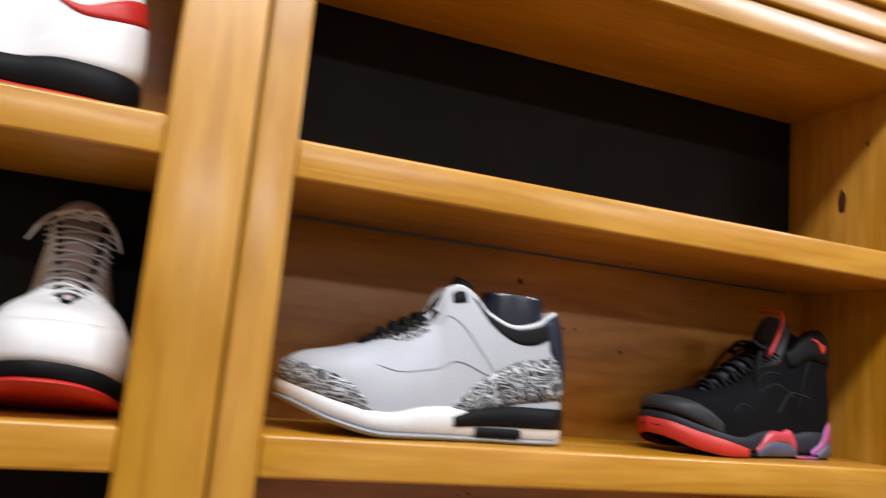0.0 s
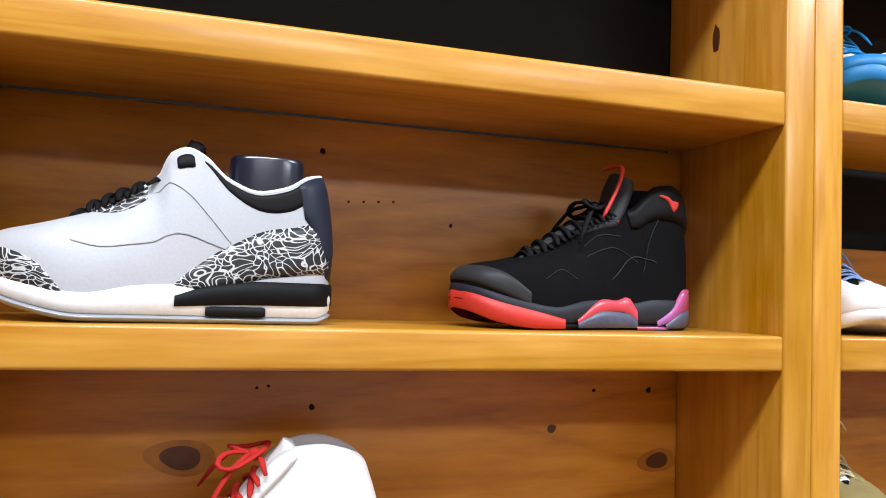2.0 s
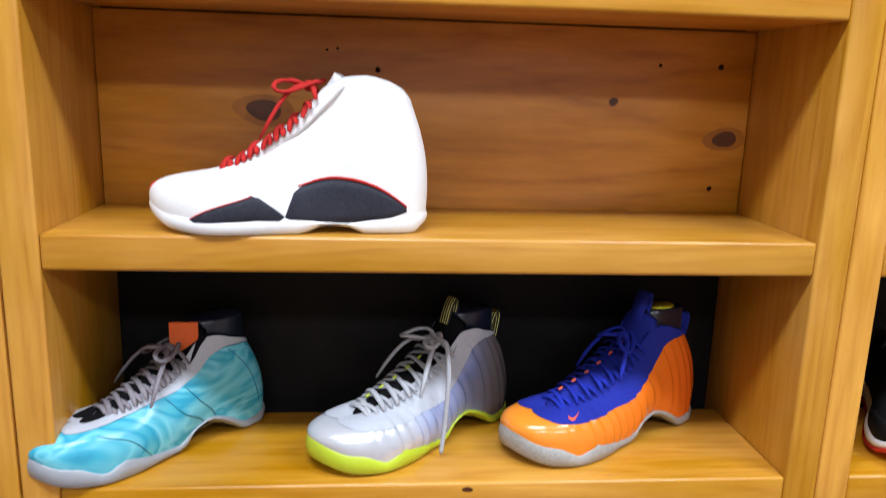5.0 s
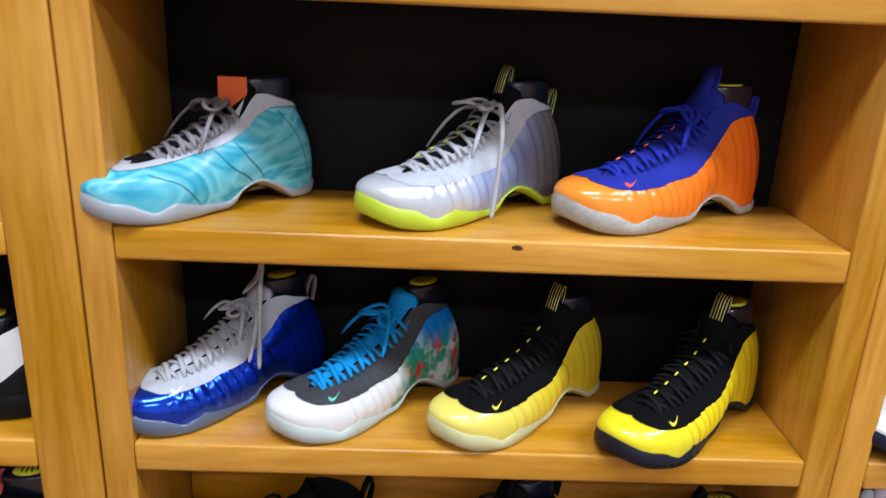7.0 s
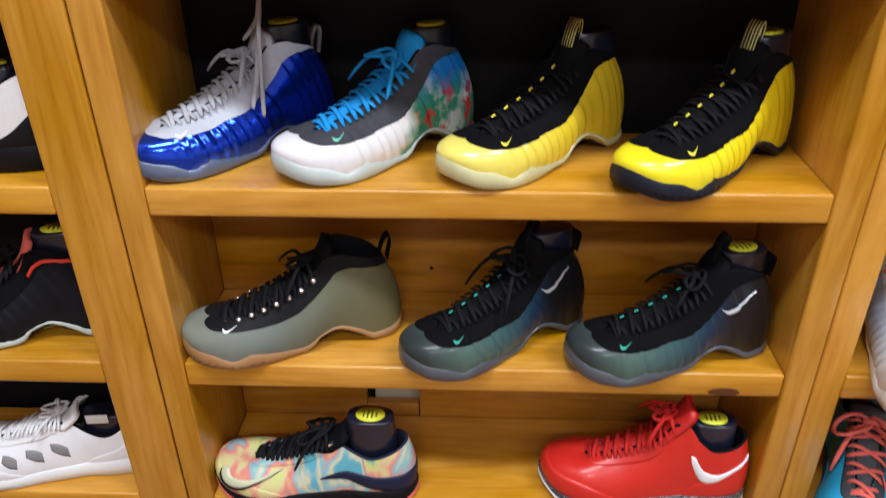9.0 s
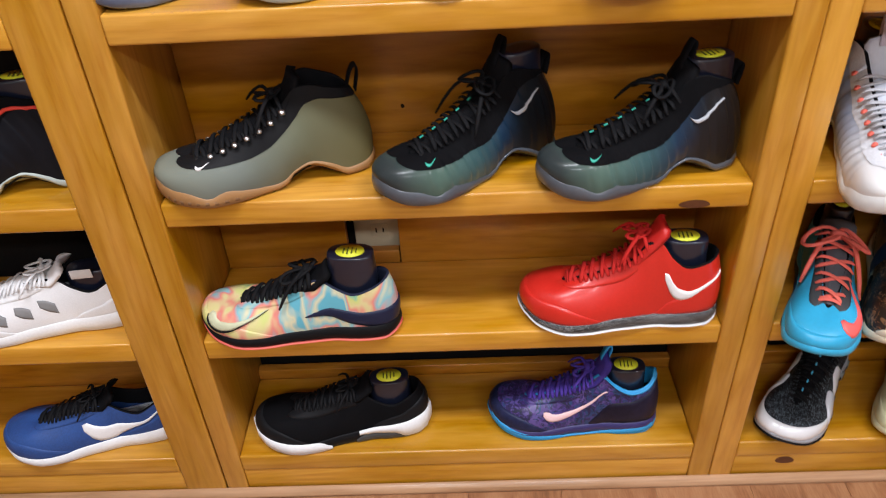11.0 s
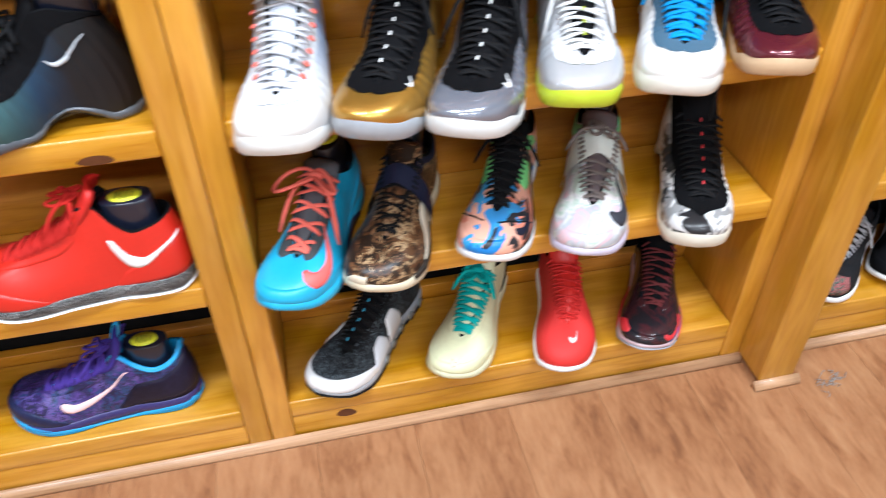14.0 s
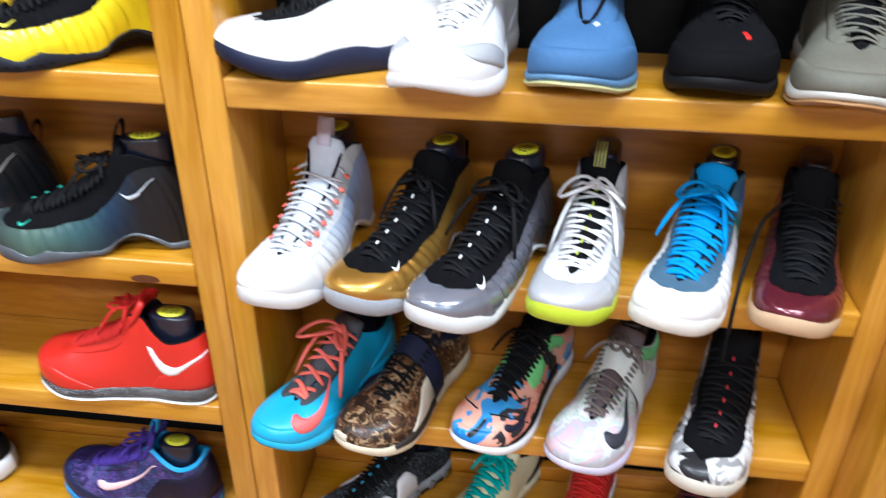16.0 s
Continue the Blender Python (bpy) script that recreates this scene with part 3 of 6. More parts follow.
def stripe(la, pts, off, side, qa, qb, n=16):
    """A thin panel laid on one side of the upper between two smooth edges; pts: (q, low, high)."""
    lo = smooth_curve([(q, a) for q, a, b in pts])
    hi = smooth_curve([(q, b) for q, a, b in pts])

    def lifted(q, t, d):
        e = 0.006
        p = la.wall(q, t, side)
        dq = la.wall(min(1, q + e), t, side) - la.wall(max(0, q - e), t, side)
        dt = la.wall(q, min(1, t + e), side) - la.wall(q, max(-0.1, t - e), side)
        nn = dq.cross(dt)
        if nn.length < 1e-9:
            return la.wall(q, t, side, d)
        nn.normalize()
        out = la.wall(q, t, side, 0.01) - p
        return p + nn * (d if nn.dot(out) >= 0 else -d)

    fs = (0, 0.2, 0.4, 0.6, 0.8, 1)
    rows = [[] for _ in range(len(fs) + 2)]
    for j in range(n + 1):
        q = qa + (qb - qa) * j / n
        a, b = lo(q), hi(q)
        end = j in (0, n)
        rows[0].append(lifted(q, a, -0.0012))
        for i, f in enumerate(fs):
            rows[i + 1].append(lifted(q, a * (1 - f) + b * f, off * (0.35 if end or i in (0, len(fs) - 1) else 1.0)))
        rows[-1].append(lifted(q, b, -0.0012))
    bm = grid(rows)
    bmesh.ops.recalc_face_normals(bm, faces=bm.faces[:])
    return bm


def sole_patch(la, pts, off, side, n=24):
    """A block on the side of the sole; pts: (station, low, high) in metres."""
    lo = smooth_curve([(q, a) for q, a, b in pts])
    hi = smooth_curve([(q, b) for q, a, b in pts])
    sa, sb = pts[0][0], pts[-1][0]
    rows = [[], [], [], [], []]
    for j in range(n + 1):
        s = sa + (sb - sa) * j / n
        q = math.acos(1 - 2 * min(1, max(0, s))) / math.pi
        for i, (g, f) in enumerate(((off - 0.004, 0), (off, 0.06), (off, 0.5), (off - 0.0004, 0.94), (off - 0.004, 1))):
            p, _ = la.foot(q, side, la.st["flare"] + g)
            p.z = (lo(s) * (1 - f) + hi(s) * f) * la.k
            rows[i].append(p)
    bm = grid(rows)
    bmesh.ops.recalc_face_normals(bm, faces=bm.faces[:])
    return bm


def mark_shape(q0, q1, t0, t1, slim=1.0):
    """A curved tick between two corners of the side wall."""
    base = [(0.0, 0.97, 1.0), (0.2, 0.68, 0.80), (0.42, 0.36, 0.58), (0.60, 0.10, 0.46), (0.74, 0.0, 0.44), (0.85, 0.02, 0.54), (0.94, 0.18, 0.74), (1.0, 0.48, 0.72)]
    s0, s1 = (0.5 - 0.5 * math.cos(math.pi * q) for q in (q0, q1))
    return [(math.acos(1 - 2 * (s0 + (s1 - s0) * a)) / math.pi, t0 + (t1 - t0) * b, t0 + (t1 - t0) * (b + (c - b) * slim)) for a, b, c in base]


def strap_mesh(la, qa, qb, off=0.0065, low=0.08):
    """A strap that runs over the laces from one side of the sole to the other."""
    rows = []
    for j in range(9):
        q = qa + (qb - qa) * j / 8
        row = []
        for side in (1, -1):
            pts = [la.wall(q, low + (1 - low) * i / 9, side, off) for i in range(10)]
            row += pts if side == 1 else pts[::-1]
            if side == 1:
                p, xt = la.top(q, 1)
                for f in (0.6, 0.2, -0.2, -0.6):
                    row.append(Vector((p.x, (p.y - la.bend(xt)) * f + la.bend(xt), p.z + off + 0.011 * (1 - f * f))))
        rows.append(row)
    bm = grid(rows)
    bmesh.ops.recalc_face_normals(bm, faces=bm.faces[:])
    return bm


def tongue_mesh(la, tx=0.42):
    """The padded tongue, from the front of the throat up past the last eyelet at station tx."""
    st, k = la.st, la.k
    rows = []
    path = []
    for i in range(9):
        x = st["xv"] - 0.01 - (st["xv"] - tx) * i / 8
        path.append((x, la.rim(x) * k * la.tall + 0.003 + 0.004 * math.sin(math.pi * i / 8)))
    x, z = path[-1]
    top = st["tongue"] * k * la.tall
    for i in range(1, 6):
        f = i / 5
        path.append((x - 0.10 * f + 0.03 * f * f, z + (top - z) * f))
    m = len(path)
    for i, (x, z) in enumerate(path):
        w = (0.012 + 0.014 * min(1, i / 8)) * k * (1 if i < m - 1 else 0.8) * (0.66 if tx > 0.46 else 1.0)
        th = 0.004 + 0.004 * i / m
        d = 1.0 if i > 8 else 0.4
        ring = []
        for j in range(9):
            a = -1 + 2 * j / 8
            ring.append(Vector((x * la.size + 0.006 * a * a * -1, w * a + la.bend(x), z - 0.007 * a * a)))
        for j in range(8, -1, -1):
            a = -1 + 2 * j / 8
            ring.append(Vector((x * la.size - th * d - 0.006 * a * a, w * a * 0.96 + la.bend(x), z - 0.007 * a * a - th * (1 - 0.7 * (d > 0.9)))))
        rows.append(ring)
    bm = grid(rows, close=True)
    bm.verts.ensure_lookup_table()
    n = len(rows[0])
    bm.faces.new([bm.verts[(m - 1) * n + i] for i in range(n)])
    bmesh.ops.recalc_face_normals(bm, faces=bm.faces[:])
    return bm


def eyelets(la, n, x0=0.40, inset=0.007):
    st = la.st
    out = []
    for i in range(n):
        x = st["xv"] - 0.035 - (st["xv"] - 0.035 - x0) * i / (n - 1)
        u = (x - st["xh"]) / (st["xv"] - st["xh"])
        w = RIM_WIDTH(u) * la.k * la.width + inset
        z = la.rim(x) * la.k * la.tall - 0.001
        out.append((x * la.size, w, z, la.bend(x)))
    return out


def lace_mesh(la, n, r, bow, rng, x0=0.40, inset=0.009):
    """Flat lace crossed between the eyelets, with a knot, two slack loops and two ends where it is tied."""
    bm = bmesh.new()
    es = eyelets(la, n, x0, inset)
    for i in range(n - 1):
        (xa, wa, za, ba), (xb, wb, zb, bb) = es[i], es[i + 1]
        xb, wb, zb = xa + (xb - xa) * 0.55, wa + (wb - wa) * 0.55, za + (zb - za) * 0.55
        for side in (1, -1):
            pts = []
            sway, hump = rng.uniform(-0.0018, 0.0018), rng.uniform(0.0055, 0.0085)
            for j in range(9):
                f = j / 8
                arch = math.sin(math.pi * f) ** 0.55
                g = f * f * (3 - 2 * f)
                pts.append((xa + (xb - xa) * (0.25 * f + 0.75 * g) + sway * arch, side * (wa * (1 - f) - wb * f) + ba, za + (zb - za) * (0.25 * f + 0.75 * g) + hump * arch - 0.0012 + (0.003 if side > 0 else 0) * arch))
            tube(bm, pts, r * rng.uniform(0.92, 1.1), 6, 0.5)
    xa, wa, za, ba = es[0]
    tube(bm, [(xa + 0.002, wa * (1 - 2 * j / 6) + ba, za + 0.0065 * math.sin(math.pi * j / 6)) for j in range(7)], r, 6, 0.5)
    xa, wa, za, ba = es[-1]
    if bow:
        knot = Vector((xa + 0.008, ba, za + 0.012))
        bmesh.ops.create_icosphere(bm, subdivisions=2, radius=r * 2.0, matrix=Matrix.Translation(knot) @ Matrix.Diagonal((1.0, 1.5, 0.9, 1)))
        for side in (1, -1):
            tube(bm, [(xa, side * wa + ba, za), (xa + 0.003, side * wa * 0.5 + ba, za + 0.010), knot], r, 6, 0.6)
            ln, turn, droop = 0.040 * bow * rng.uniform(0.85, 1.15), rng.uniform(0.15, 0.75), rng.uniform(0.25, 0.6)
            loop = []
            for j in range(15):
                a = 2 * math.pi * j / 14
                rad = ln * 0.5 * (1 - math.cos(a))
                loop.append(knot + Vector((0.012 * math.sin(a) * 1.4 + rad * turn, side * rad * 0.75 + 0.006 * math.sin(a), -rad * droop * (rad / ln) + 0.012 * bow * math.sin(a / 2))))
            tube(bm, loop, r * 0.9, 6, 0.7)
            out, fall = rng.uniform(0.022, 0.040), rng.uniform(0.035, 0.06)
            tube(bm, [knot + Vector((0.035 * f * bow + 0.01 * f * f, side * (0.010 + out * f) * min(1, 3 * f), 0.005 * math.sin(3 * f) - fall * f * f * bow)) for f in (0, 0.17, 0.33, 0.5, 0.67, 0.83, 1.0)], r * 0.9, 6, 0.7)
    else:
        for side in (1, -1):
            tube(bm, [(xa, side * wa + ba, za), (xa - 0.006, side * wa * 0.7 + ba, za + 0.006), (xa - 0.016, side * wa * 0.5 + ba, za + 0.001)], r, 6, 0.6)
    return bm


def lining_mesh(la):
    """The rolled rim and the inner face of the collar."""
    rows = []
    for inn, dz in ((0.0, 0.0), (0.0015, 0.0022), (0.004, 0.0020), (0.006, -0.002), (0.007, -0.03)):
        row = []
        for side in (1, -1):
            qs = [j / NQ for j in range(NQ + 1)]
            if side == -1:
                qs = qs[::-1][1:-1]
            for q in qs:
                p, xt = la.top(q, side)
                w = abs(p.y - la.bend(xt))
                y = side * max(0.0, w - inn) + la.bend(xt)
                x = p.x + (inn if xt < 0.12 else 0) * (1 - min(1, w / 0.02))
                front = min(1.0, max(0.0, (0.50 - xt) / 0.08))
                row.append(Vector((x, y, p.z + dz * (front if dz < 0 else 1) - (0.012 * (1 - front) if dz < -0.01 else 0))))
        rows.append(row)
    bm = grid(rows, close=True)
    bmesh.ops.recalc_face_normals(bm, faces=bm.faces[:])
    return bm


def form_mesh(la, up=0.024):
    """The plastic form that fills the ankle: a rounded tube with a flat top."""
    rows = []
    cx, k = 0.205 * la.size, la.k
    zt = la.rim(0.2) * k * la.tall + up
    for z, g in ((0.035, 0.75), (zt - 0.05, 1.0), (zt - 0.004, 0.94), (zt - 0.001, 0.92), (zt, 0.88), (zt, 0.5), (zt, 0.02)):
        rows.append([Vector((cx + 0.036 * k * g * math.copysign(abs(math.cos(a)) ** 0.75, math.cos(a)), 0.0215 * k * g * math.copysign(abs(math.sin(a)) ** 0.75, math.sin(a)) + la.bend(0.2), z)) for a in (2 * math.pi * j / 24 for j in range(24))])
    bm = grid(rows, close=True)
    bmesh.ops.recalc_face_normals(bm, faces=bm.faces[:])
    return bm, Vector((cx, la.bend(0.2), zt))


def disc(c, r, tilt=0.0, ry=None, th=0.0008):
    bm = bmesh.new()
    bmesh.ops.create_cone(bm, cap_ends=True, segments=24, radius1=r, radius2=r, depth=th, matrix=Matrix.Translation(c) @ Matrix.Rotation(tilt, 4, "Y") @ Matrix.Diagonal((1, (ry or r) / r, 1, 1)))
    return bm


def strap_loop(c, w, h, depth, lean=0.0, th=0.0016):
    """A standing webbing loop, w wide and h high."""
    rows = []
    for i in range(13):
        a = math.pi * i / 12
        for_r = []
        for inner in (0, 1):
            rr = depth - inner * th
            x = rr * math.cos(a)
            z = h * (math.sin(a) ** 0.55) - inner * th * math.sin(a)
            for_r.append((x + lean * z, z))
        rows.append([Vector((c.x + for_r[0][0], c.y - w / 2, c.z + for_r[0][1])), Vector((c.x + for_r[0][0], c.y + w / 2, c.z + for_r[0][1])),
                     Vector((c.x + for_r[1][0], c.y + w / 2, c.z + for_r[1][1])), Vector((c.x + for_r[1][0], c.y - w / 2, c.z + for_r[1][1]))])
    bm = grid(rows, close=True)
    bmesh.ops.recalc_face_normals(bm, faces=bm.faces[:])
    return bm


def eyestay_edge(drop=0.45, toe=0.80):
    """How far up the wall the soft top begins: low over the vamp, high at the heel."""
    d = drop - 0.40
    return smooth_curve([(0, 0.97), (0.15, 0.95), (0.22, 0.88), (0.30, 0.75), (0.37, 0.61 + d * 0.4), (0.43, 0.51 + d), (0.49, 0.47 + d), (0.54, 0.49 + d), (0.60, 0.44 + d), (0.68, 0.42 + d), (0.76, 0.44 + d), (0.83, 0.54 + d), (0.90, 0.66 + d * 0.5), (1, toe)])


def sneaker(label, at, head, level, style="mid", size=0.295, width=1.0, tall=1.0, upper=None, top=None, edge=None, midsole=None, outsole=None, tongue=None, laces=None,
            lining=None, n_laces=8, lace_r=0.0027, bow=0.8, form=True, sticker=True, mark=None, mark_at=None, bands=(), tabs=(), eyes=None, tag=None, form_up=0.024, sole_bands=(), straps=(), dashes=None, rim=None, panels=True, tongue_top=None, lace_top=0.40, ribs=None, strands=(), dots=None, throat=None):
    """One sneaker, toe at the point `at`, pointing along head (degrees), on the shelf of that level."""
    la = Last(style, size, width, tall * (1.04 if style == "foam" else 1.0), rim, tongue_top, ribs)
    la.st["xv"] = throat or la.st["xv"]
    if style == "foam":
        lace_r = max(lace_r, 0.0034)
    tall = la.tall
    z = SHELF_TOPS[level]
    m = pose(at[0], at[1], z + 0.0004, 0, 0, head) @ Matrix.Translation((-size, 0, 0))
    sh = thing("sneaker", label, "sneaker", m, "sneakers on the shelves")
    rng = random.Random(label)
    st = la.st
    edge = edge or (eyestay_edge() if top else None)
    if top:
        part("shell", grid(upper_rows(la, const(0.0), edge, 9), close=True), upper, sh)
        bm = grid(upper_rows(la, edge, const(1.0), 8, 0.0012), close=True)
        part("soft_top", bm, top, sh)
    else:
        part("upper", grid(upper_rows(la, const(0.0), const(1.0), 14), close=True), upper, sh)
    bot = lambda s: la.under(s) * la.k
    tp = lambda s: la.sole(s) * la.k + (0.0022 * math.sin(38 * s) if style == 'foam' and s > 0.5 else 0)
    if outsole:
        part("outsole", sole_mesh(la, bot, lambda s: la.under(s) * la.k + 0.0065, st["flare"] + 0.0006), outsole, sh)
        part("midsole", sole_mesh(la, lambda s: la.under(s) * la.k + 0.005, tp, st["flare"]), midsole, sh)
    else:
        part("midsole", sole_mesh(la, bot, tp, st["flare"]), midsole, sh)
    if style == "foam":
        for side in (1, -1):
            part("arch_plate", sole_patch(la, [(0.16, 0.002, 0.012), (0.23, 0.012, 0.024), (0.31, 0.022, 0.034), (0.39, 0.014, 0.026), (0.45, 0.002, 0.012)], -0.005, side), M_BLACK, sh)
    part("lining", lining_mesh(la), lining or M_BLACK_CLOTH, sh)
    part("tongue", tongue_mesh(la, max(0.42, lace_top - 0.03)), tongue or M_BLACK_CLOTH, sh)
    if laces:
        part("laces", lace_mesh(la, n_laces, lace_r, bow, rng, lace_top, 0.013 if style == "foam" else 0.010), laces, sh)
    for mat, pts, r in strands:
        bm = bmesh.new()
        fx, fy, fz = (smooth_curve([(i, q[k]) for i, q in enumerate(pts)]) for k in range(3))
        m_s = 6 * (len(pts) - 1)
        tube(bm, [(fx(i / 6), fy(i / 6), fz(i / 6)) for i in range(m_s + 1)], r, 6, 0.8)
        part("lace_end", bm, mat, sh)
    if dots:
        for i in range(9):
            q0 = 0.60 + 0.032 * i
            part("sole_dimple", sole_patch(la, [(0.5 - 0.5 * math.cos(math.pi * q0), la.under(0.5 - 0.5 * math.cos(math.pi * q0)) / 1.0 + 0.006, la.under(0.5 - 0.5 * math.cos(math.pi * q0)) + 0.0115), (0.5 - 0.5 * math.cos(math.pi * (q0 + 0.014)), la.under(0.5 - 0.5 * math.cos(math.pi * q0)) + 0.006, la.under(0.5 - 0.5 * math.cos(math.pi * q0)) + 0.0115)], 0.0012, 1, 3), dots, sh)
    if form:
        bm, c = form_mesh(la, form_up)
        fo = part("shoe_form", bm, M_FORM, sh, "black plastic ankle form")
        if sticker:
            c = c + Vector((0, 0, 0.0006))
            sk = part("price_sticker", disc(c, 0.021 * la.k, 0, 0.015 * la.k), M_STICKER, fo, "round yellow price sticker")
            bmi = bmesh.new()
            for i in range(4):
                w = (0.010, 0.013, 0.012, 0.008)[i] * 0.8
                q = Matrix.Translation(c + Vector((0.009 - 0.006 * i, 0, 0.0007))) @ Matrix.Diagonal((0.0022, w * 1.6, 0.0003, 1))
                bmesh.ops.create_cube(bmi, size=1.0, matrix=q)
            tagged(part("print", bmi, M_INK, sk, smooth=False), kind="stuff")
    if panels and not top and style != "smooth":
        names = [b[0] for b in bands]
        auto = [("eyestay", [(0.44, 0.74, 0.99), (0.50, 0.66, 0.99), (0.58, 0.70, 0.99), (0.68, 0.72, 0.99), (0.76, 0.82, 0.99)], 0.0011), ("heel_counter", [(0.0, 0.0, 0.62), (0.12, 0.0, 0.56), (0.24, 0.0, 0.40), (0.34, 0.0, 0.16), (0.38, 0.0, 0.03)], 0.0009),
                ("toe_guard", [(0.56, 0.0, 0.03), (0.64, 0.0, 0.22), (0.74, 0.0, 0.36), (0.86, 0.0, 0.40), (1.0, 0.0, 0.42)], 0.0009)]
        for name, pts, off in auto:
            clash = {"eyestay": ("lace_wing", "lace_stay"), "heel_counter": ("heel_overlay", "heel_panel"), "toe_guard": ("toe_overlay", "toe_panel", "floral_panel", "mesh_panel")}[name]
            if not any(c in names for c in clash):
                for side in (1, -1):
                    part(name, stripe(la, pts, off, side, pts[0][0], pts[-1][0], 22), upper, sh)
    for i, (name, mat, pts, off, sides) in enumerate(bands):
        for side in sides:
            part(name, stripe(la, pts, off, side, pts[0][0], pts[-1][0]), mat, sh)
    if dashes:
        es = eyelets(la, 7)
        for (xa, wa, za, ba), (xb, wb, zb, bb) in zip(es, es[1:]):
            bm = box(-0.0030, 0.0030, -0.0013, 0.0013, -0.0008, 0.0008, 0.0004, 1)
            tilt = math.atan2(zb - za, xa - xb)
            bmesh.ops.transform(bm, matrix=Matrix.Translation(((xa + xb) / 2, ba, (za + zb) / 2 + 0.0135)) @ Matrix.Rotation(tilt, 4, "Y"), verts=bm.verts[:])
            part("lace_loop", bm, dashes, sh)
    for mat, qa, qb in straps:
        part("midfoot_strap", strap_mesh(la, qa, qb), mat, sh)
    for name, mat, pts, off in sole_bands:
        for side in (1, -1):
            part(name, sole_patch(la, pts, off, side), mat, sh)
    if mark:
        for side in (1,):
            part("side_mark", stripe(la, mark_shape(*(mark_at or (0.28, 0.60, 0.12, 0.62))), 0.0022, side, (mark_at or (0.28, 0.60))[0], (mark_at or (0.28, 0.60))[1], 20), mark, sh)
    for mat, where, w, h in tabs:
        if where == "heel":
            c = Vector(((st["xh"] - 0.002) * size, 0, la.rim(st["xh"]) * la.k * tall - 0.006))
            part("pull_tab", strap_loop(c, w, h, 0.007, -0.25), mat, sh)
        else:
            c = Vector((0.335 * size, la.bend(0.33), st["tongue"] * la.k * tall - 0.012))
            part("tongue_tab", strap_loop(c, w, h, 0.006, -0.3), mat, sh)
    if tag:
        c = Vector((0.36 * size, la.bend(0.33), st["tongue"] * la.k * tall - 0.022))
        bm = box(-0.0005, 0.003, -0.016, 0.016, -0.012, 0.021, 0.0008)
        bmesh.ops.transform(bm, matrix=Matrix.Translation(c + Vector((0.004, 0.010, 0.004))) @ Matrix.Rotation(0.9, 4, "Z"), verts=bm.verts[:])
        part("tongue_label", bm, tag, sh)
    if eyes:
        for (x, w, ze, b) in eyelets(la, n_laces, lace_top, 0.013 if style == "foam" else 0.010):
            for side in (1, -1):
                bm = bmesh.new()
                bmesh.ops.create_cone(bm, cap_ends=True, segments=10, radius1=0.0044, radius2=0.0032, depth=0.0022, matrix=Matrix.Translation((x, side * (w + 0.002) + b, ze - 0.0005)) @ Matrix.Rotation(-side * 0.7, 4, "X"))
                part("eyelet", bm, eyes, sh)
    return sh


# ---- the sneakers, shelf by shelf ----
BLUE_LACE = fabric((0.01, 0.26, 0.62), "bright_blue_lace")
GREY_LACE = fabric((0.42, 0.43, 0.46), "grey_lace")
BLACK_LACE = plain("black_lace", (0.009, 0.009, 0.010), 0.7, 0.3, 700.0, 0.3, spec=0.5)
WHITE_LACE = fabric((0.72, 0.72, 0.72), "white_lace")
RED_LACE = fabric((0.45, 0.018, 0.014), "red_lace")
CORAL_LACE = fabric((0.88, 0.16, 0.12), "coral_lace")
BLACK_NUBUCK = plain("black_nubuck", (0.0042, 0.0042, 0.0050), 0.85, 0.3, 300.0, 0.2, spec=0.08)
CHARCOAL = plain("charcoal_nubuck", (0.045, 0.047, 0.055), 0.75, 0.15, 300.0, 0.2)
SILVER_TOP = plain("silver_grey_nubuck", (0.45, 0.475, 0.53), 0.7, 0.1, 300.0, 0.15)
LIME_RUBBER = plain("lime_rubber", (0.50, 0.62, 0.03), 0.4, 0.08, 120.0, 0.05, coat=0.2)
GUM = rubber((0.34, 0.175, 0.065), "gum_rubber")
RED = leather((0.55, 0.018, 0.014), "red_leather")


def striped(dark, light, period=0.0042, name="striped_webbing"):
    m, nt, p = nodes_of(name)
    mp = mapped(nt, (1, 1, 1))
    w = add(nt, "ShaderNodeTexWave", Scale=1.0 / period / 3.0)
    w.bands_direction = "Y"
    nt.links.new(mp.outputs[0], w.inputs["Vector"])
    cr = ramp(nt, [(0.0, dark), (0.72, dark), (0.80, light)])
    nt.links.new(w.outputs["Fac"], cr.inputs[0])
    nt.links.new(cr.outputs[0], p.inputs["Base Color"])
    p.inputs["Roughness"].default_value = 0.8
    return m


STRIPE_TAB = striped((0.012, 0.012, 0.012), (0.62, 0.60, 0.16))
YELLOW_MARK = plain("yellow_mark", (0.80, 0.72, 0.05), 0.5, 0.03, 80.0, 0.0)
SEAM_PALE = leather((0.36, 0.375, 0.41), "pale_grey_seam")
SLATE = plain("slate_blue_rubber", (0.075, 0.085, 0.14), 0.4, 0.35, 130.0, 0.2)
PINK_RED = fade([(0.0, (0.62, 0.05, 0.09)), (0.4, (0.30, 0.09, 0.36)), (0.6, (0.62, 0.06, 0.10)), (1.0, (0.60, 0.04, 0.06))], "X", 0.0, 0.16, 0.4, "pink_red_fading_trim")
RED_TRIM = rubber((0.6, 0.04, 0.03), "red_print")
SEAM = plain("grey_seam", (0.028, 0.028, 0.032), 0.6)

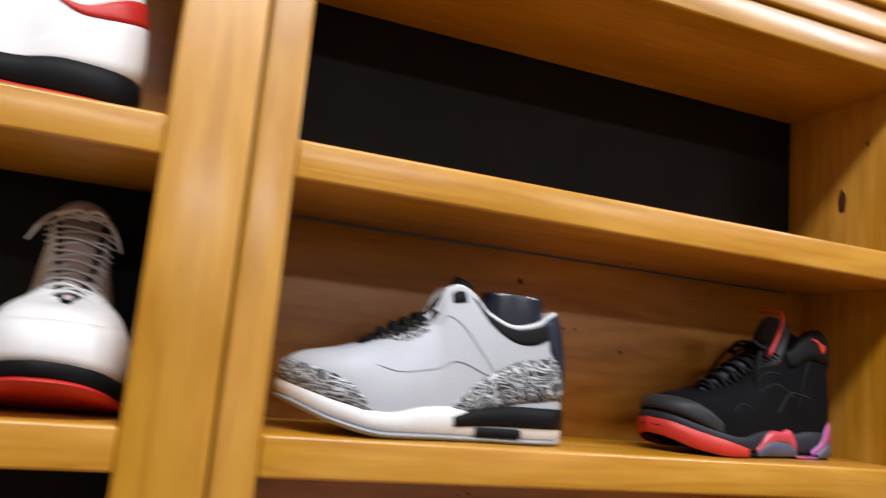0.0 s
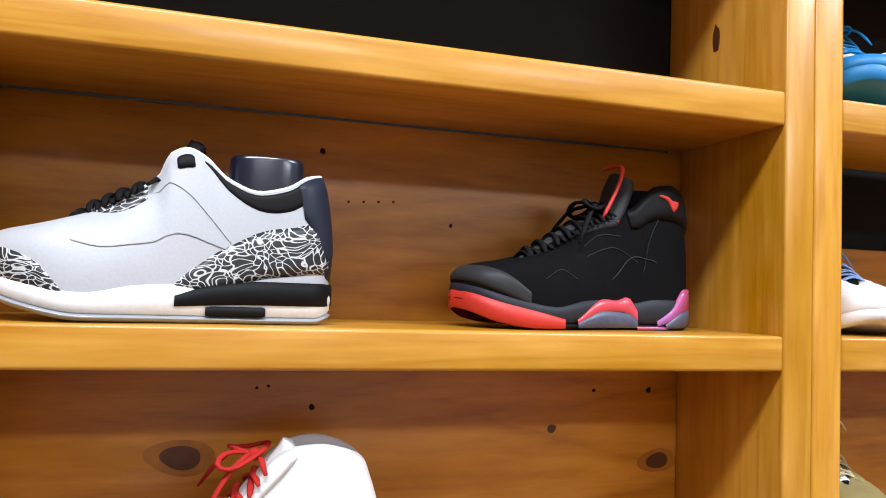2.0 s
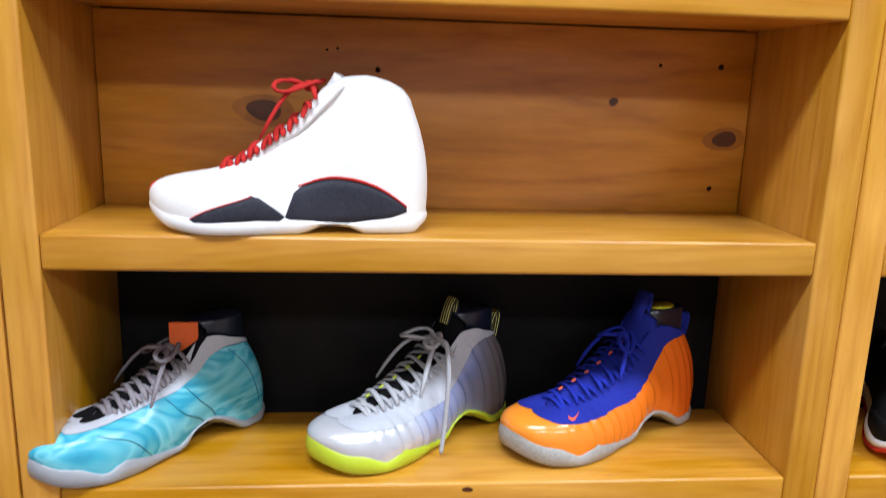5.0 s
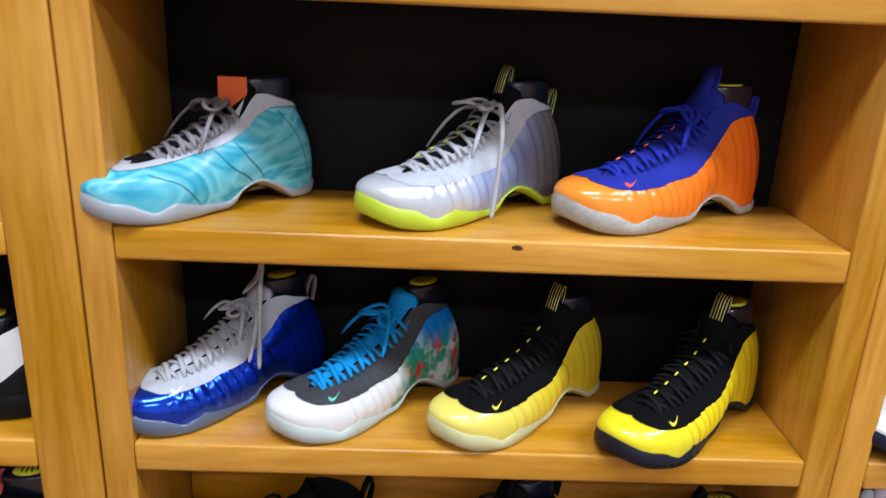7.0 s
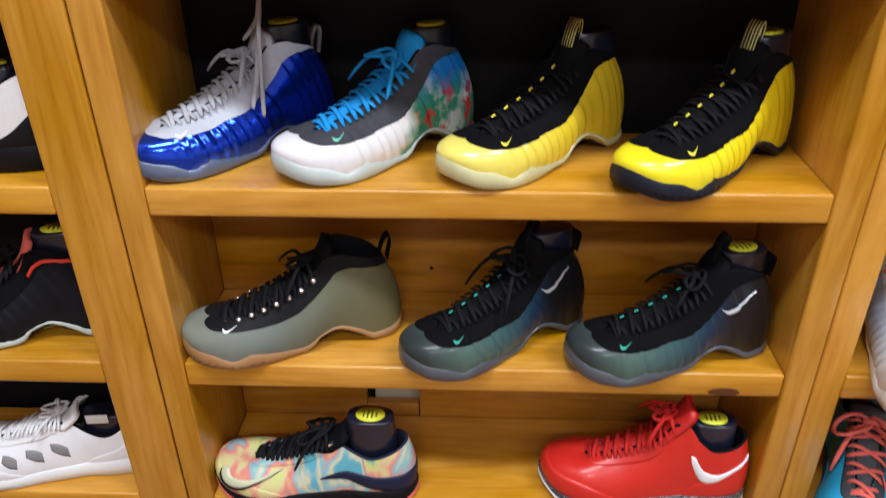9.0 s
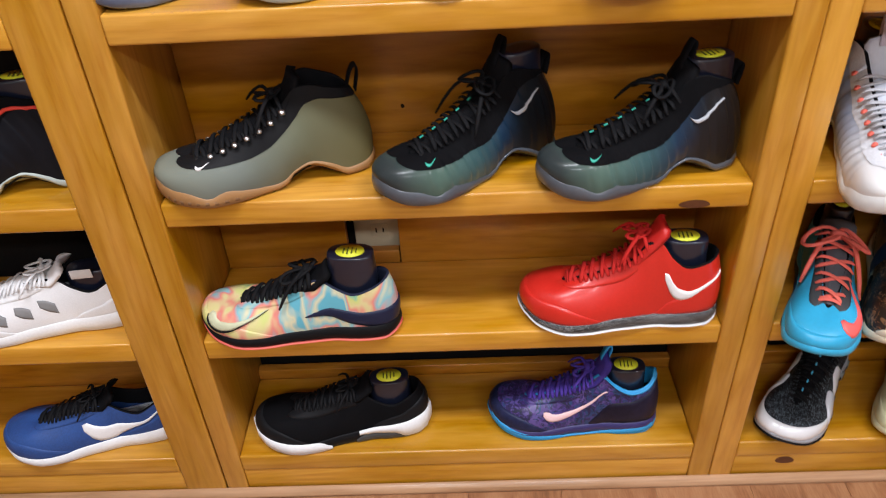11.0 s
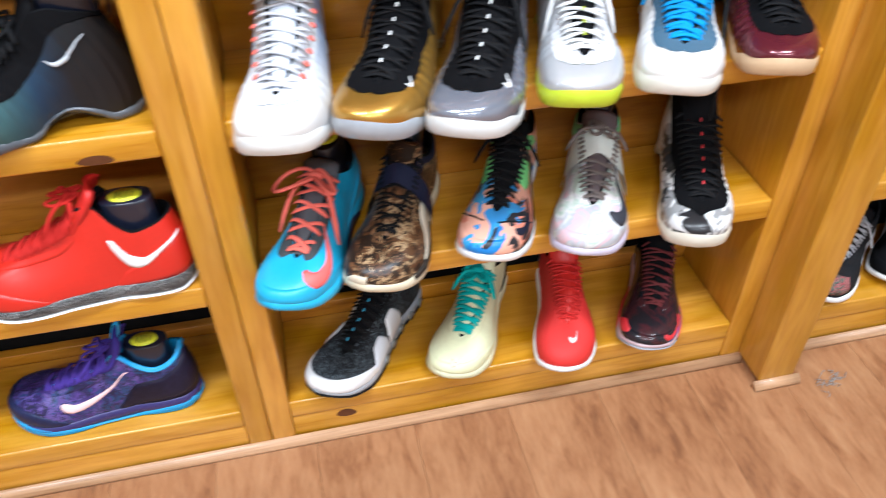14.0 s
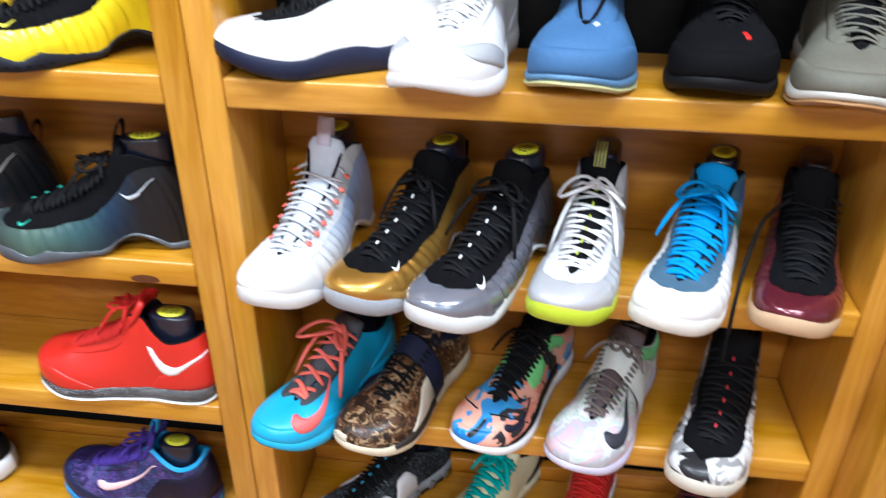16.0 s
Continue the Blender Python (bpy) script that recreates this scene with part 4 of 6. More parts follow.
# unit b, level 6: grey crackle-print shoe and black shoe with a red sole
CRACKLE = cracked((0.018, 0.020, 0.024), (0.62, 0.64, 0.66), 115.0)
CLOUD = leather((0.45, 0.47, 0.51), "cloud_grey_leather")
sneaker("light grey leather high-top with crackle-print toe, black laces and white sole", (0.158, 0.752), 180, 6, "high", 0.294, 1.0, 1.05, rim=[(0.02, 0.133), (0.085, 0.128), (0.15, 0.117), (0.23, 0.112), (0.32, 0.122), (0.39, 0.140), (0.44, 0.146), (0.49, 0.140), (0.52, 0.120), (0.60, 0.104), (0.69, 0.090), (0.77, 0.076)], upper=CLOUD, panels=False, tongue_top=0.158,
        lace_top=0.545, lace_r=0.0034, midsole=M_WHITE_RUBBER, outsole=M_CLEAR,
        tongue=M_BLACK_LEATHER, laces=BLACK_LACE, lining=M_WHITE, bow=0, n_laces=6, sticker=False, form_up=0.034,
        sole_bands=(("heel_block", M_BLACK, [(0.0, 0.016, 0.038), (0.20, 0.016, 0.038), (0.36, 0.015, 0.033), (0.455, 0.014, 0.024)], 0.0022), ("air_window", M_BLACK, [(0.20, 0.007, 0.0145), (0.215, 0.006, 0.0155), (0.355, 0.006, 0.0155), (0.37, 0.007, 0.0145)], 0.0026)),
        bands=(("toe_overlay", CRACKLE, [(0.66, 0.0, 0.02), (0.71, 0.0, 0.17), (0.78, 0.0, 0.25), (0.88, 0.0, 0.30), (1.0, 0.0, 0.34)], 0.0016, (1, -1)),
               ("heel_overlay", CRACKLE, [(0.06, 0.10, 0.36), (0.16, 0.10, 0.48), (0.27, 0.08, 0.50), (0.37, 0.03, 0.29), (0.475, 0.0, 0.02)], 0.0016, (1, -1)),
               ("lace_wing", CRACKLE, [(0.525, 0.78, 0.97), (0.56, 0.74, 0.97), (0.61, 0.78, 0.97), (0.67, 0.88, 0.97)], 0.0016, (1, -1)),
               ("collar_pad", M_BLACK_LEATHER, [(0.16, 0.70, 0.96), (0.24, 0.68, 0.96), (0.31, 0.73, 0.96), (0.37, 0.84, 0.96), (0.41, 0.93, 0.95)], 0.0012, (1, -1)),
               ("heel_tab", plain("navy_heel_tab", (0.02, 0.024, 0.04), 0.45), [(0.0, 0.05, 1.0), (0.09, 0.08, 1.0), (0.15, 0.36, 0.98), (0.185, 0.56, 0.97)], 0.0024, (1, -1)),
               ("quarter_seam", SEAM_PALE, [(0.37, 0.30, 0.312), (0.45, 0.56, 0.572), (0.51, 0.80, 0.812)], 0.0010, (1, -1)),
               ("vamp_seam", SEAM_PALE, [(0.36, 0.24, 0.252), (0.50, 0.30, 0.315), (0.66, 0.40, 0.415)], 0.0010, (1, -1)),
               ("lace_lock", M_BLACK, [(0.432, 0.82, 0.92), (0.438, 0.80, 0.94), (0.462, 0.79, 0.93), (0.468, 0.81, 0.91)], 0.0026, (1, -1))))
sneaker("black nubuck high-top with red sole edge and marbled purple midsole", (0.583, 0.762), 186, 6, "high", 0.280, 1.0, 1.10, upper=BLACK_NUBUCK, midsole=plain("blue_black_midsole", (0.022, 0.024, 0.033), 0.5), outsole=M_BLACK, panels=False,
        rim=[(0.02, 0.126), (0.06, 0.143), (0.12, 0.153), (0.20, 0.150), (0.255, 0.140), (0.30, 0.125), (0.37, 0.120), (0.46, 0.111), (0.58, 0.095), (0.69, 0.077), (0.77, 0.066)], tongue_top=0.166,
        strands=((RED_TRIM, [(0.124, 0.026, 0.118), (0.108, 0.028, 0.150), (0.099, 0.024, 0.172), (0.098, 0.008, 0.177), (0.099, -0.012, 0.176)], 0.0026),), tongue=CHARCOAL, laces=BLACK_LACE, bow=0.9, lace_r=0.0034, form=False,
        sole_bands=(("toe_bumper", rubber((0.55, 0.03, 0.02), "red_rubber"), [(0.66, 0.001, 0.012), (0.76, 0.001, 0.019), (0.9, 0.007, 0.029), (1.0, 0.020, 0.040)], 0.0022),
                    ("midsole_wedge", SLATE, [(0.30, 0.002, 0.010), (0.34, 0.002, 0.019), (0.46, 0.002, 0.022), (0.60, 0.002, 0.008)], 0.0026), ("wedge_trim", PINK_RED, [(0.30, 0.008, 0.022), (0.345, 0.017, 0.037), (0.40, 0.020, 0.033), (0.46, 0.018, 0.034), (0.60, 0.006, 0.011)], 0.0020), ("sole_line", PINK_RED, [(0.16, 0.0005, 0.0045), (0.30, 0.0005, 0.0045)], 0.0018),
                    ("heel_wedge", SLATE, [(0.0, 0.010, 0.026), (0.08, 0.002, 0.022), (0.17, 0.002, 0.007)], 0.0026), ("heel_trim", PINK_RED, [(0.0, 0.026, 0.050), (0.06, 0.020, 0.048), (0.13, 0.010, 0.026), (0.21, 0.004, 0.010)], 0.0020)),
        bands=(("toe_overlay", plain("charcoal_toe_leather", (0.030, 0.031, 0.034), 0.45), [(0.70, 0.0, 0.12), (0.80, 0.06, 0.36), (0.90, 0.1, 0.46), (1.0, 0.1, 0.48)], 0.0014, (1, -1)),
               ("ankle_strap", M_BLACK_LEATHER, [(0.0, 0.60, 1.0), (0.14, 0.58, 1.0), (0.26, 0.62, 1.0), (0.36, 0.74, 1.0)], 0.0055, (1, -1)),
               ("ankle_badge", RED_TRIM, [(0.195, 0.77, 0.80), (0.225, 0.66, 0.84), (0.245, 0.80, 0.88), (0.275, 0.88, 0.92)], 0.0068, (1, -1)),
               ("piping", RED_TRIM, [(0.395, 0.84, 1.0), (0.402, 0.84, 1.0)], 0.003, (1, -1)),
               *(("panel_seam", SEAM, pts, 0.0011, (1, -1)) for pts in ([(0.40, 0.66, 0.672), (0.47, 0.74, 0.752), (0.52, 0.66, 0.672)], [(0.36, 0.34, 0.352), (0.44, 0.54, 0.552), (0.52, 0.50, 0.512)],
                 [(0.30, 0.26, 0.272), (0.37, 0.40, 0.412), (0.45, 0.20, 0.212)], [(0.56, 0.26, 0.272), (0.61, 0.44, 0.452), (0.66, 0.30, 0.312)], [(0.27, 0.66, 0.672), (0.32, 0.46, 0.472), (0.345, 0.24, 0.252)]))))

# level 5: smooth white high-top with red laces
MESH_NAVY = plain("dark_mesh_panel", (0.028, 0.030, 0.042), 0.6, 0.5, 420.0, 0.4)
sneaker("smooth white leather high-top with red laces and dark mesh panels", (0.232, 0.732), 181, 5, "smooth", 0.278, 0.95, 1.03, upper=M_WHITE, midsole=M_WHITE_RUBBER, tongue=M_WHITE, laces=RED_LACE,
        lining=leather((0.55, 0.55, 0.56), "grey_lining"), n_laces=8, lace_r=0.0032, bow=1.0, form=False,
        bands=(("mesh_panel", MESH_NAVY, [(0.18, 0.03, 0.05), (0.28, 0.0, 0.16), (0.37, 0.0, 0.24), (0.44, -0.02, 0.28), (0.475, -0.02, 0.27), (0.505, -0.02, 0.03)], 0.0016, (1, -1)),
               ("mesh_panel", MESH_NAVY, [(0.507, -0.02, 0.03), (0.54, -0.02, 0.15), (0.577, 0.0, 0.27), (0.62, 0.0, 0.21), (0.68, -0.02, 0.11), (0.73, -0.02, 0.01)], 0.0016, (1, -1)),
               ("red_trim", RED_LACE, [(0.18, 0.05, 0.062), (0.28, 0.16, 0.175), (0.37, 0.24, 0.257), (0.44, 0.28, 0.297), (0.475, 0.27, 0.285)], 0.0018, (1, -1)),
               ("red_trim", RED_LACE, [(0.577, 0.27, 0.285), (0.62, 0.21, 0.225), (0.68, 0.11, 0.122), (0.73, 0.01, 0.02)], 0.0018, (1, -1)),
               ("toe_badge", RED, [(0.955, 0.22, 0.24), (0.97, 0.22, 0.36), (0.985, 0.26, 0.28)], 0.0012, (1, -1))))

# level 4: three moulded-shell shoes
TEAL_SEAM = plain("deep_teal_seam", (0.012, 0.14, 0.22), 0.4)
TEAL = patches([(0.03, 0.26, 0.42), (0.07, 0.42, 0.56), (0.20, 0.60, 0.70), (0.035, 0.34, 0.50), (0.12, 0.50, 0.58)], 6.0, (1, 1, 2.2), 0.25, "swirled_aqua_shell", 2.5, False)
sneaker("glossy aqua moulded sneaker with grey eyestay and orange tongue label", (0.106, 0.692), -139, 4, "foam", 0.274, 0.97, 0.98, upper=TEAL, top=SILVER_TOP, throat=0.75, edge=smooth_curve([(0, 0.93), (0.15, 0.92), (0.25, 0.85), (0.32, 0.74), (0.38, 0.67), (0.44, 0.70), (0.55, 0.76), (0.65, 0.72), (0.75, 0.64), (0.85, 0.60), (0.93, 0.68), (1, 0.82)]), midsole=M_CLEAR, laces=plain("grey_flecked_lace", (0.20, 0.18, 0.20), 0.8, 0.7, 500.0, 0.2),
        tongue=M_BLACK_CLOTH, lining=M_BLACK_CLOTH, bow=1.0, lace_r=0.0034, ribs=0, bands=(("vamp_mesh", M_BLACK_CLOTH, [(0.66, 0.93, 1.0), (0.74, 0.84, 1.0), (0.84, 0.80, 1.0), (0.92, 0.84, 1.0), (1.0, 0.92, 1.0)], 0.0026, (1, -1)), *(("panel_seam", TEAL_SEAM, pts, 0.0012, (1, -1)) for pts in ([(0.36, 0.02, 0.035), (0.41, 0.30, 0.315), (0.44, 0.66, 0.675)], [(0.40, 0.02, 0.035), (0.46, 0.34, 0.355), (0.50, 0.70, 0.715)], [(0.16, 0.10, 0.115), (0.20, 0.50, 0.515), (0.27, 0.80, 0.815)], [(0.56, 0.0, 0.012), (0.62, 0.30, 0.312), (0.72, 0.50, 0.512)]))), tag=fabric((0.72, 0.13, 0.03), "orange_label"), form=True, sticker=False, form_up=0.022)
# dark brown heel stops: shade at the back of the shelf put into the colour
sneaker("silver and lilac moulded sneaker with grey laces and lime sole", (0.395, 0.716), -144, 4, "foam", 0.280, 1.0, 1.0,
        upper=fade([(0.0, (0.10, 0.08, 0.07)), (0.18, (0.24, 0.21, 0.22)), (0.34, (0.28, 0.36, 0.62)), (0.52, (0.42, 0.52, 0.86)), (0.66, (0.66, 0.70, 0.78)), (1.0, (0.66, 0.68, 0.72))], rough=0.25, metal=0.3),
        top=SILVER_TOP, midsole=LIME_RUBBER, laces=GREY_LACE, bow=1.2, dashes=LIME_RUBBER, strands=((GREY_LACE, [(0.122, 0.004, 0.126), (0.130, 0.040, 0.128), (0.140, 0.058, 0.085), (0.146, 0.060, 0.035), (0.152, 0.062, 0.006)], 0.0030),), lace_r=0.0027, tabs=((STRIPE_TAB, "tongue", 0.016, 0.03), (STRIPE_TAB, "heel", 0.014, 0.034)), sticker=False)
ROYAL = fabric((0.012, 0.022, 0.28), "royal_blue_mesh")
# orange brightens towards the toe: light on the front is put into the stops
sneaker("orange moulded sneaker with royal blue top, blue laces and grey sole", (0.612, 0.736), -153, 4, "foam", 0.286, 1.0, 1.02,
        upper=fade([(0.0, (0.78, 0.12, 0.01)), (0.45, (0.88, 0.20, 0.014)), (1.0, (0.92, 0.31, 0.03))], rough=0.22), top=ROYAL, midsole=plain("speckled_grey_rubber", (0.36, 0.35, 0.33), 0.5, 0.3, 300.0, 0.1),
        dashes=rubber((0.80, 0.14, 0.05), "orange_loop_rubber"), tongue=ROYAL, laces=fabric((0.012, 0.025, 0.36), "royal_blue_lace"), lining=ROYAL, bow=0.9, tabs=((ROYAL, "tongue", 0.02, 0.034), (ROYAL, "heel", 0.016, 0.032)),
        mark=rubber((0.85, 0.12, 0.04), "orange_mark"), mark_at=(0.675, 0.73, 0.52, 0.68))

# level 3: four moulded-shell shoes
sneaker("chrome blue moulded sneaker with silver-grey top and long grey laces", (0.114, 0.706), -139, 3, "foam", 0.278, 1.0, 1.02, upper=gloss((0.010, 0.075, 0.85), "chrome_blue_shell", 0.14, 0.85), top=SILVER_TOP, edge=eyestay_edge(0.52, 0.82),
        midsole=plain("smoky_clear_rubber", (0.10, 0.13, 0.20), 0.25, 0.1, 120.0, 0.05, coat=0.4), tongue=SILVER_TOP, laces=GREY_LACE, bow=0.5, strands=((GREY_LACE, [(0.112, 0.0, 0.136), (0.096, 0.012, 0.164), (0.094, 0.018, 0.186), (0.098, 0.024, 0.180), (0.108, 0.036, 0.150), (0.120, 0.052, 0.092), (0.124, 0.056, 0.058)], 0.0030), (GREY_LACE, [(0.112, 0.0, 0.136), (0.100, 0.018, 0.160), (0.098, 0.024, 0.174), (0.106, 0.030, 0.150), (0.126, 0.050, 0.098), (0.136, 0.054, 0.070)], 0.0030)), lace_r=0.0026, tabs=((GREY_LACE, "heel", 0.014, 0.034),), mark=M_WHITE, mark_at=(0.67, 0.73, 0.50, 0.70))


def floral_shell():
    """White moulding with a soft-edged print of red, green and blue flowers that thickens to blue at the heel."""
    m, nt, p = nodes_of("floral_fading_shell")
    tc = add(nt, "ShaderNodeTexCoord")
    sep = nt.nodes.new("ShaderNodeSeparateXYZ")
    nt.links.new(tc.outputs["Object"], sep.inputs[0])
    wide = add(nt, "ShaderNodeTexNoise", Scale=16.0, Detail=3.0)
    nt.links.new(tc.outputs["Object"], wide.inputs["Vector"])

    def clump(scale, shift, lo, hi):
        mp = nt.nodes.new("ShaderNodeMapping")
        mp.inputs["Location"].default_value = (shift, shift * 2, shift * 3)
        nt.links.new(tc.outputs["Object"], mp.inputs["Vector"])
        n = add(nt, "ShaderNodeTexNoise", Scale=scale, Detail=4.0, Roughness=0.6)
        nt.links.new(mp.outputs[0], n.inputs["Vector"])
        r = nt.nodes.new("ShaderNodeMapRange")
        r.inputs[1].default_value, r.inputs[2].default_value = lo, hi
        nt.links.new(n.outputs["Fac"], r.inputs[0])
        return r.outputs[0]

    def along(axis, lo, hi, k):
        a = nt.nodes.new("ShaderNodeMath")
        a.operation = "MULTIPLY_ADD"
        a.inputs[1].default_value = k
        nt.links.new(wide.outputs["Fac"], a.inputs[0])
        nt.links.new(sep.outputs[axis], a.inputs[2])
        r = nt.nodes.new("ShaderNodeMapRange")
        r.inputs[1].default_value, r.inputs[2].default_value = lo, hi
        nt.links.new(a.outputs[0], r.inputs[0])
        return r.outputs[0]

    def blend(fac, a, b):
        mx = nt.nodes.new("ShaderNodeMix")
        mx.data_type = "RGBA"
        nt.links.new(fac, mx.inputs[0])
        for k, v in ((6, a), (7, b)):
            if isinstance(v, tuple):
                mx.inputs[k].default_value = (*v, 1)
            else:
                nt.links.new(v, mx.inputs[k])
        return mx.outputs[2]

    petals = blend(clump(24.0, 1.3, 0.44, 0.54), (0.62, 0.70, 0.66), (0.04, 0.30, 0.20))
    petals = blend(clump(30.0, 4.1, 0.54, 0.60), petals, (0.62, 0.05, 0.05))
    petals = blend(clump(36.0, 7.7, 0.60, 0.66), petals, (0.62, 0.30, 0.10))
    print_on = blend(along("X", 0.222, 0.192, 0.16), (0.78, 0.78, 0.78), petals)
    low = nt.nodes.new("ShaderNodeMath")
    low.operation = "MULTIPLY"
    nt.links.new(along("X", 0.165, 0.135, 0.10), low.inputs[0])
    nt.links.new(along("Z", 0.090, 0.125, 0.06), low.inputs[1])
    nt.links.new(blend(low.outputs[0], print_on, (0.01, 0.18, 0.56)), p.inputs["Base Color"])
    p.inputs["Roughness"].default_value = 0.3
    p.inputs["Coat Weight"].default_value = 0.4
    return m


FLORAL = floral_shell()
sneaker("white moulded sneaker with floral heel, charcoal top and bright blue laces", (0.295, 0.700), -139, 3, "foam", 0.280, 1.0, 1.0, upper=FLORAL, top=CHARCOAL, midsole=plain("pale_teal_sole", (0.50, 0.58, 0.55), 0.35, 0.1, 120.0, 0.05, coat=0.2),
        tongue=BLUE_LACE, laces=BLUE_LACE, bow=0.8, lace_r=0.0028, mark=plain("mint_mark", (0.15, 0.55, 0.42), 0.5), mark_at=(0.675, 0.73, 0.52, 0.68))
# mustard heel stop: shade deeper in the shelf painted into the yellow
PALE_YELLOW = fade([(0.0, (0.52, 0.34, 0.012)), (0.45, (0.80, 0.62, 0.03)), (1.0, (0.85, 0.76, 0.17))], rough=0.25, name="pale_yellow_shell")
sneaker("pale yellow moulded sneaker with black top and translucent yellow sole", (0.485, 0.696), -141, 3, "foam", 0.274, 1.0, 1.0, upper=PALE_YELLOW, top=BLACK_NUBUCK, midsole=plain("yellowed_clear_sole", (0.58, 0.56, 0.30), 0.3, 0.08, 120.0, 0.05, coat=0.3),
        laces=BLACK_LACE, bow=0, dashes=YELLOW_MARK, tabs=((STRIPE_TAB, "tongue", 0.018, 0.030),), mark=YELLOW_MARK, mark_at=(0.675, 0.73, 0.52, 0.68), sticker=False)
# the yellow's darker heel is painted shade too
sneaker("bright yellow moulded sneaker with black top and black sole", (0.682, 0.670), -141, 3, "foam", 0.280, 1.0, 1.0, upper=fade([(0.0, (0.72, 0.56, 0.01)), (0.5, (0.86, 0.72, 0.01)), (1.0, (0.88, 0.78, 0.02))], rough=0.25, name="bright_yellow_shell"),
        top=BLACK_NUBUCK, midsole=plain("navy_black_rubber", (0.014, 0.016, 0.026), 0.45, 0.15, 200.0, 0.15), laces=BLACK_LACE, dots=M_BLACK, bow=0, dashes=YELLOW_MARK, tabs=((STRIPE_TAB, "tongue", 0.018, 0.030),), mark=YELLOW_MARK, mark_at=(0.675, 0.73, 0.52, 0.68))

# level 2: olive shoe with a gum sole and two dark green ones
# brownish heel and lighter toe: fall of light painted into the olive
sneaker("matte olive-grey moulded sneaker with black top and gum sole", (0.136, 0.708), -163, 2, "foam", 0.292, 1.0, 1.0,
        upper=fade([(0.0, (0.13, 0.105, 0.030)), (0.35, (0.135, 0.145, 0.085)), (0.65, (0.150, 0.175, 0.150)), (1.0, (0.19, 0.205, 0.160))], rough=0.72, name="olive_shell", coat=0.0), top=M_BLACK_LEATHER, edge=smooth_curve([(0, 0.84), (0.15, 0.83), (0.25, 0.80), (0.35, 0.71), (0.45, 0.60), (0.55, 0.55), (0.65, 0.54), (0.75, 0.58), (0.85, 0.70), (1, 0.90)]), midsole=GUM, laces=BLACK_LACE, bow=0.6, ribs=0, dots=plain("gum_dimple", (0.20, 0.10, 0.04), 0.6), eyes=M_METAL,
        tabs=((M_BLACK_CLOTH, "heel", 0.016, 0.036),), mark=M_WHITE, mark_at=(0.67, 0.73, 0.52, 0.68), form=False)
PINE_GREEN = fade([(0.0, (0.007, 0.007, 0.008)), (0.26, (0.010, 0.012, 0.015)), (0.40, (0.012, 0.034, 0.070)), (0.54, (0.042, 0.100, 0.108)), (0.74, (0.078, 0.135, 0.108)), (0.90, (0.035, 0.045, 0.045)), (1.0, (0.022, 0.026, 0.028))], rough=0.34, name="pine_green_shell", coat=0.25, spec=0.2)
DARK_SOLE = plain("dark_clear_sole", (0.075, 0.085, 0.10), 0.35, 0.15, 150.0, 0.08, coat=0.25)
GREEN_MARK = plain("green_mark", (0.02, 0.35, 0.26), 0.5)
for at, head, words, stk in (((0.432, 0.676), -148, "dark moulded sneaker fading to pine green with blue heel sheen", False), ((0.640, 0.690), -165, "dark moulded sneaker fading to pine green beside the upright", True)):
    sneaker(words, at, head, 2, "foam", 0.276, 1.0, 1.07, upper=PINE_GREEN, top=BLACK_NUBUCK, dashes=GREEN_MARK, midsole=DARK_SOLE, laces=BLACK_LACE, bow=0.9, tabs=((M_BLACK_CLOTH, "tongue", 0.014, 0.034), (M_BLACK_CLOTH, "heel", 0.016, 0.03)), mark=GREEN_MARK, mark_at=(0.675, 0.73, 0.52, 0.68), sticker=stk,
            bands=(("heel_mark", gloss((0.45, 0.47, 0.50), "silver_gloss_mark", 0.15), mark_shape(0.23, 0.37, 0.42, 0.72, 0.32), 0.003, (1, -1)),))

# level 1: pastel low-top and red mid-top
PASTEL = patches([(0.10, 0.50, 0.42), (0.62, 0.66, 0.22), (0.70, 0.60, 0.30), (0.75, 0.24, 0.20), (0.22, 0.50, 0.55), (0.66, 0.62, 0.40), (0.12, 0.42, 0.52)], 14.0, (1.6, 1, 0.8), name="pastel_marbled_upper", cells=False, rough=0.3, warp=0.35)
sneaker("pastel marbled low-top with black laces and coral outsole", (0.138, 0.728), 177, 1, "mid", 0.300, 1.0, 0.94, upper=PASTEL, midsole=M_BLACK, outsole=rubber((0.75, 0.13, 0.10), "coral_rubber"), laces=BLACK_LACE, bow=0.8, lace_r=0.0036,
        lining=plain("navy_lining", (0.014, 0.018, 0.04), 0.7), mark=plain("pale_lime_mark", (0.60, 0.62, 0.42), 0.35), mark_at=(0.58, 0.86, 0.14, 0.66), form_up=0.058,
        bands=(("mark_outline", M_BLACK, mark_shape(0.575, 0.865, 0.11, 0.66, 0.16), 0.0030, (1,)), ("heel_panel", plain("navy_moulding", (0.014, 0.018, 0.045), 0.4), [(0.0, 0.0, 0.30), (0.15, 0.0, 0.34), (0.30, 0.10, 0.40), (0.40, 0.24, 0.36), (0.46, 0.27, 0.29)], 0.002, (1, -1)),))
BLACK_FLECK = patches([(0.02, 0.02, 0.022), (0.025, 0.025, 0.026), (0.34, 0.34, 0.34), (0.02, 0.02, 0.02), (0.03, 0.03, 0.03)], 120.0, (1, 1, 2.5), name="black_speckled_midsole")
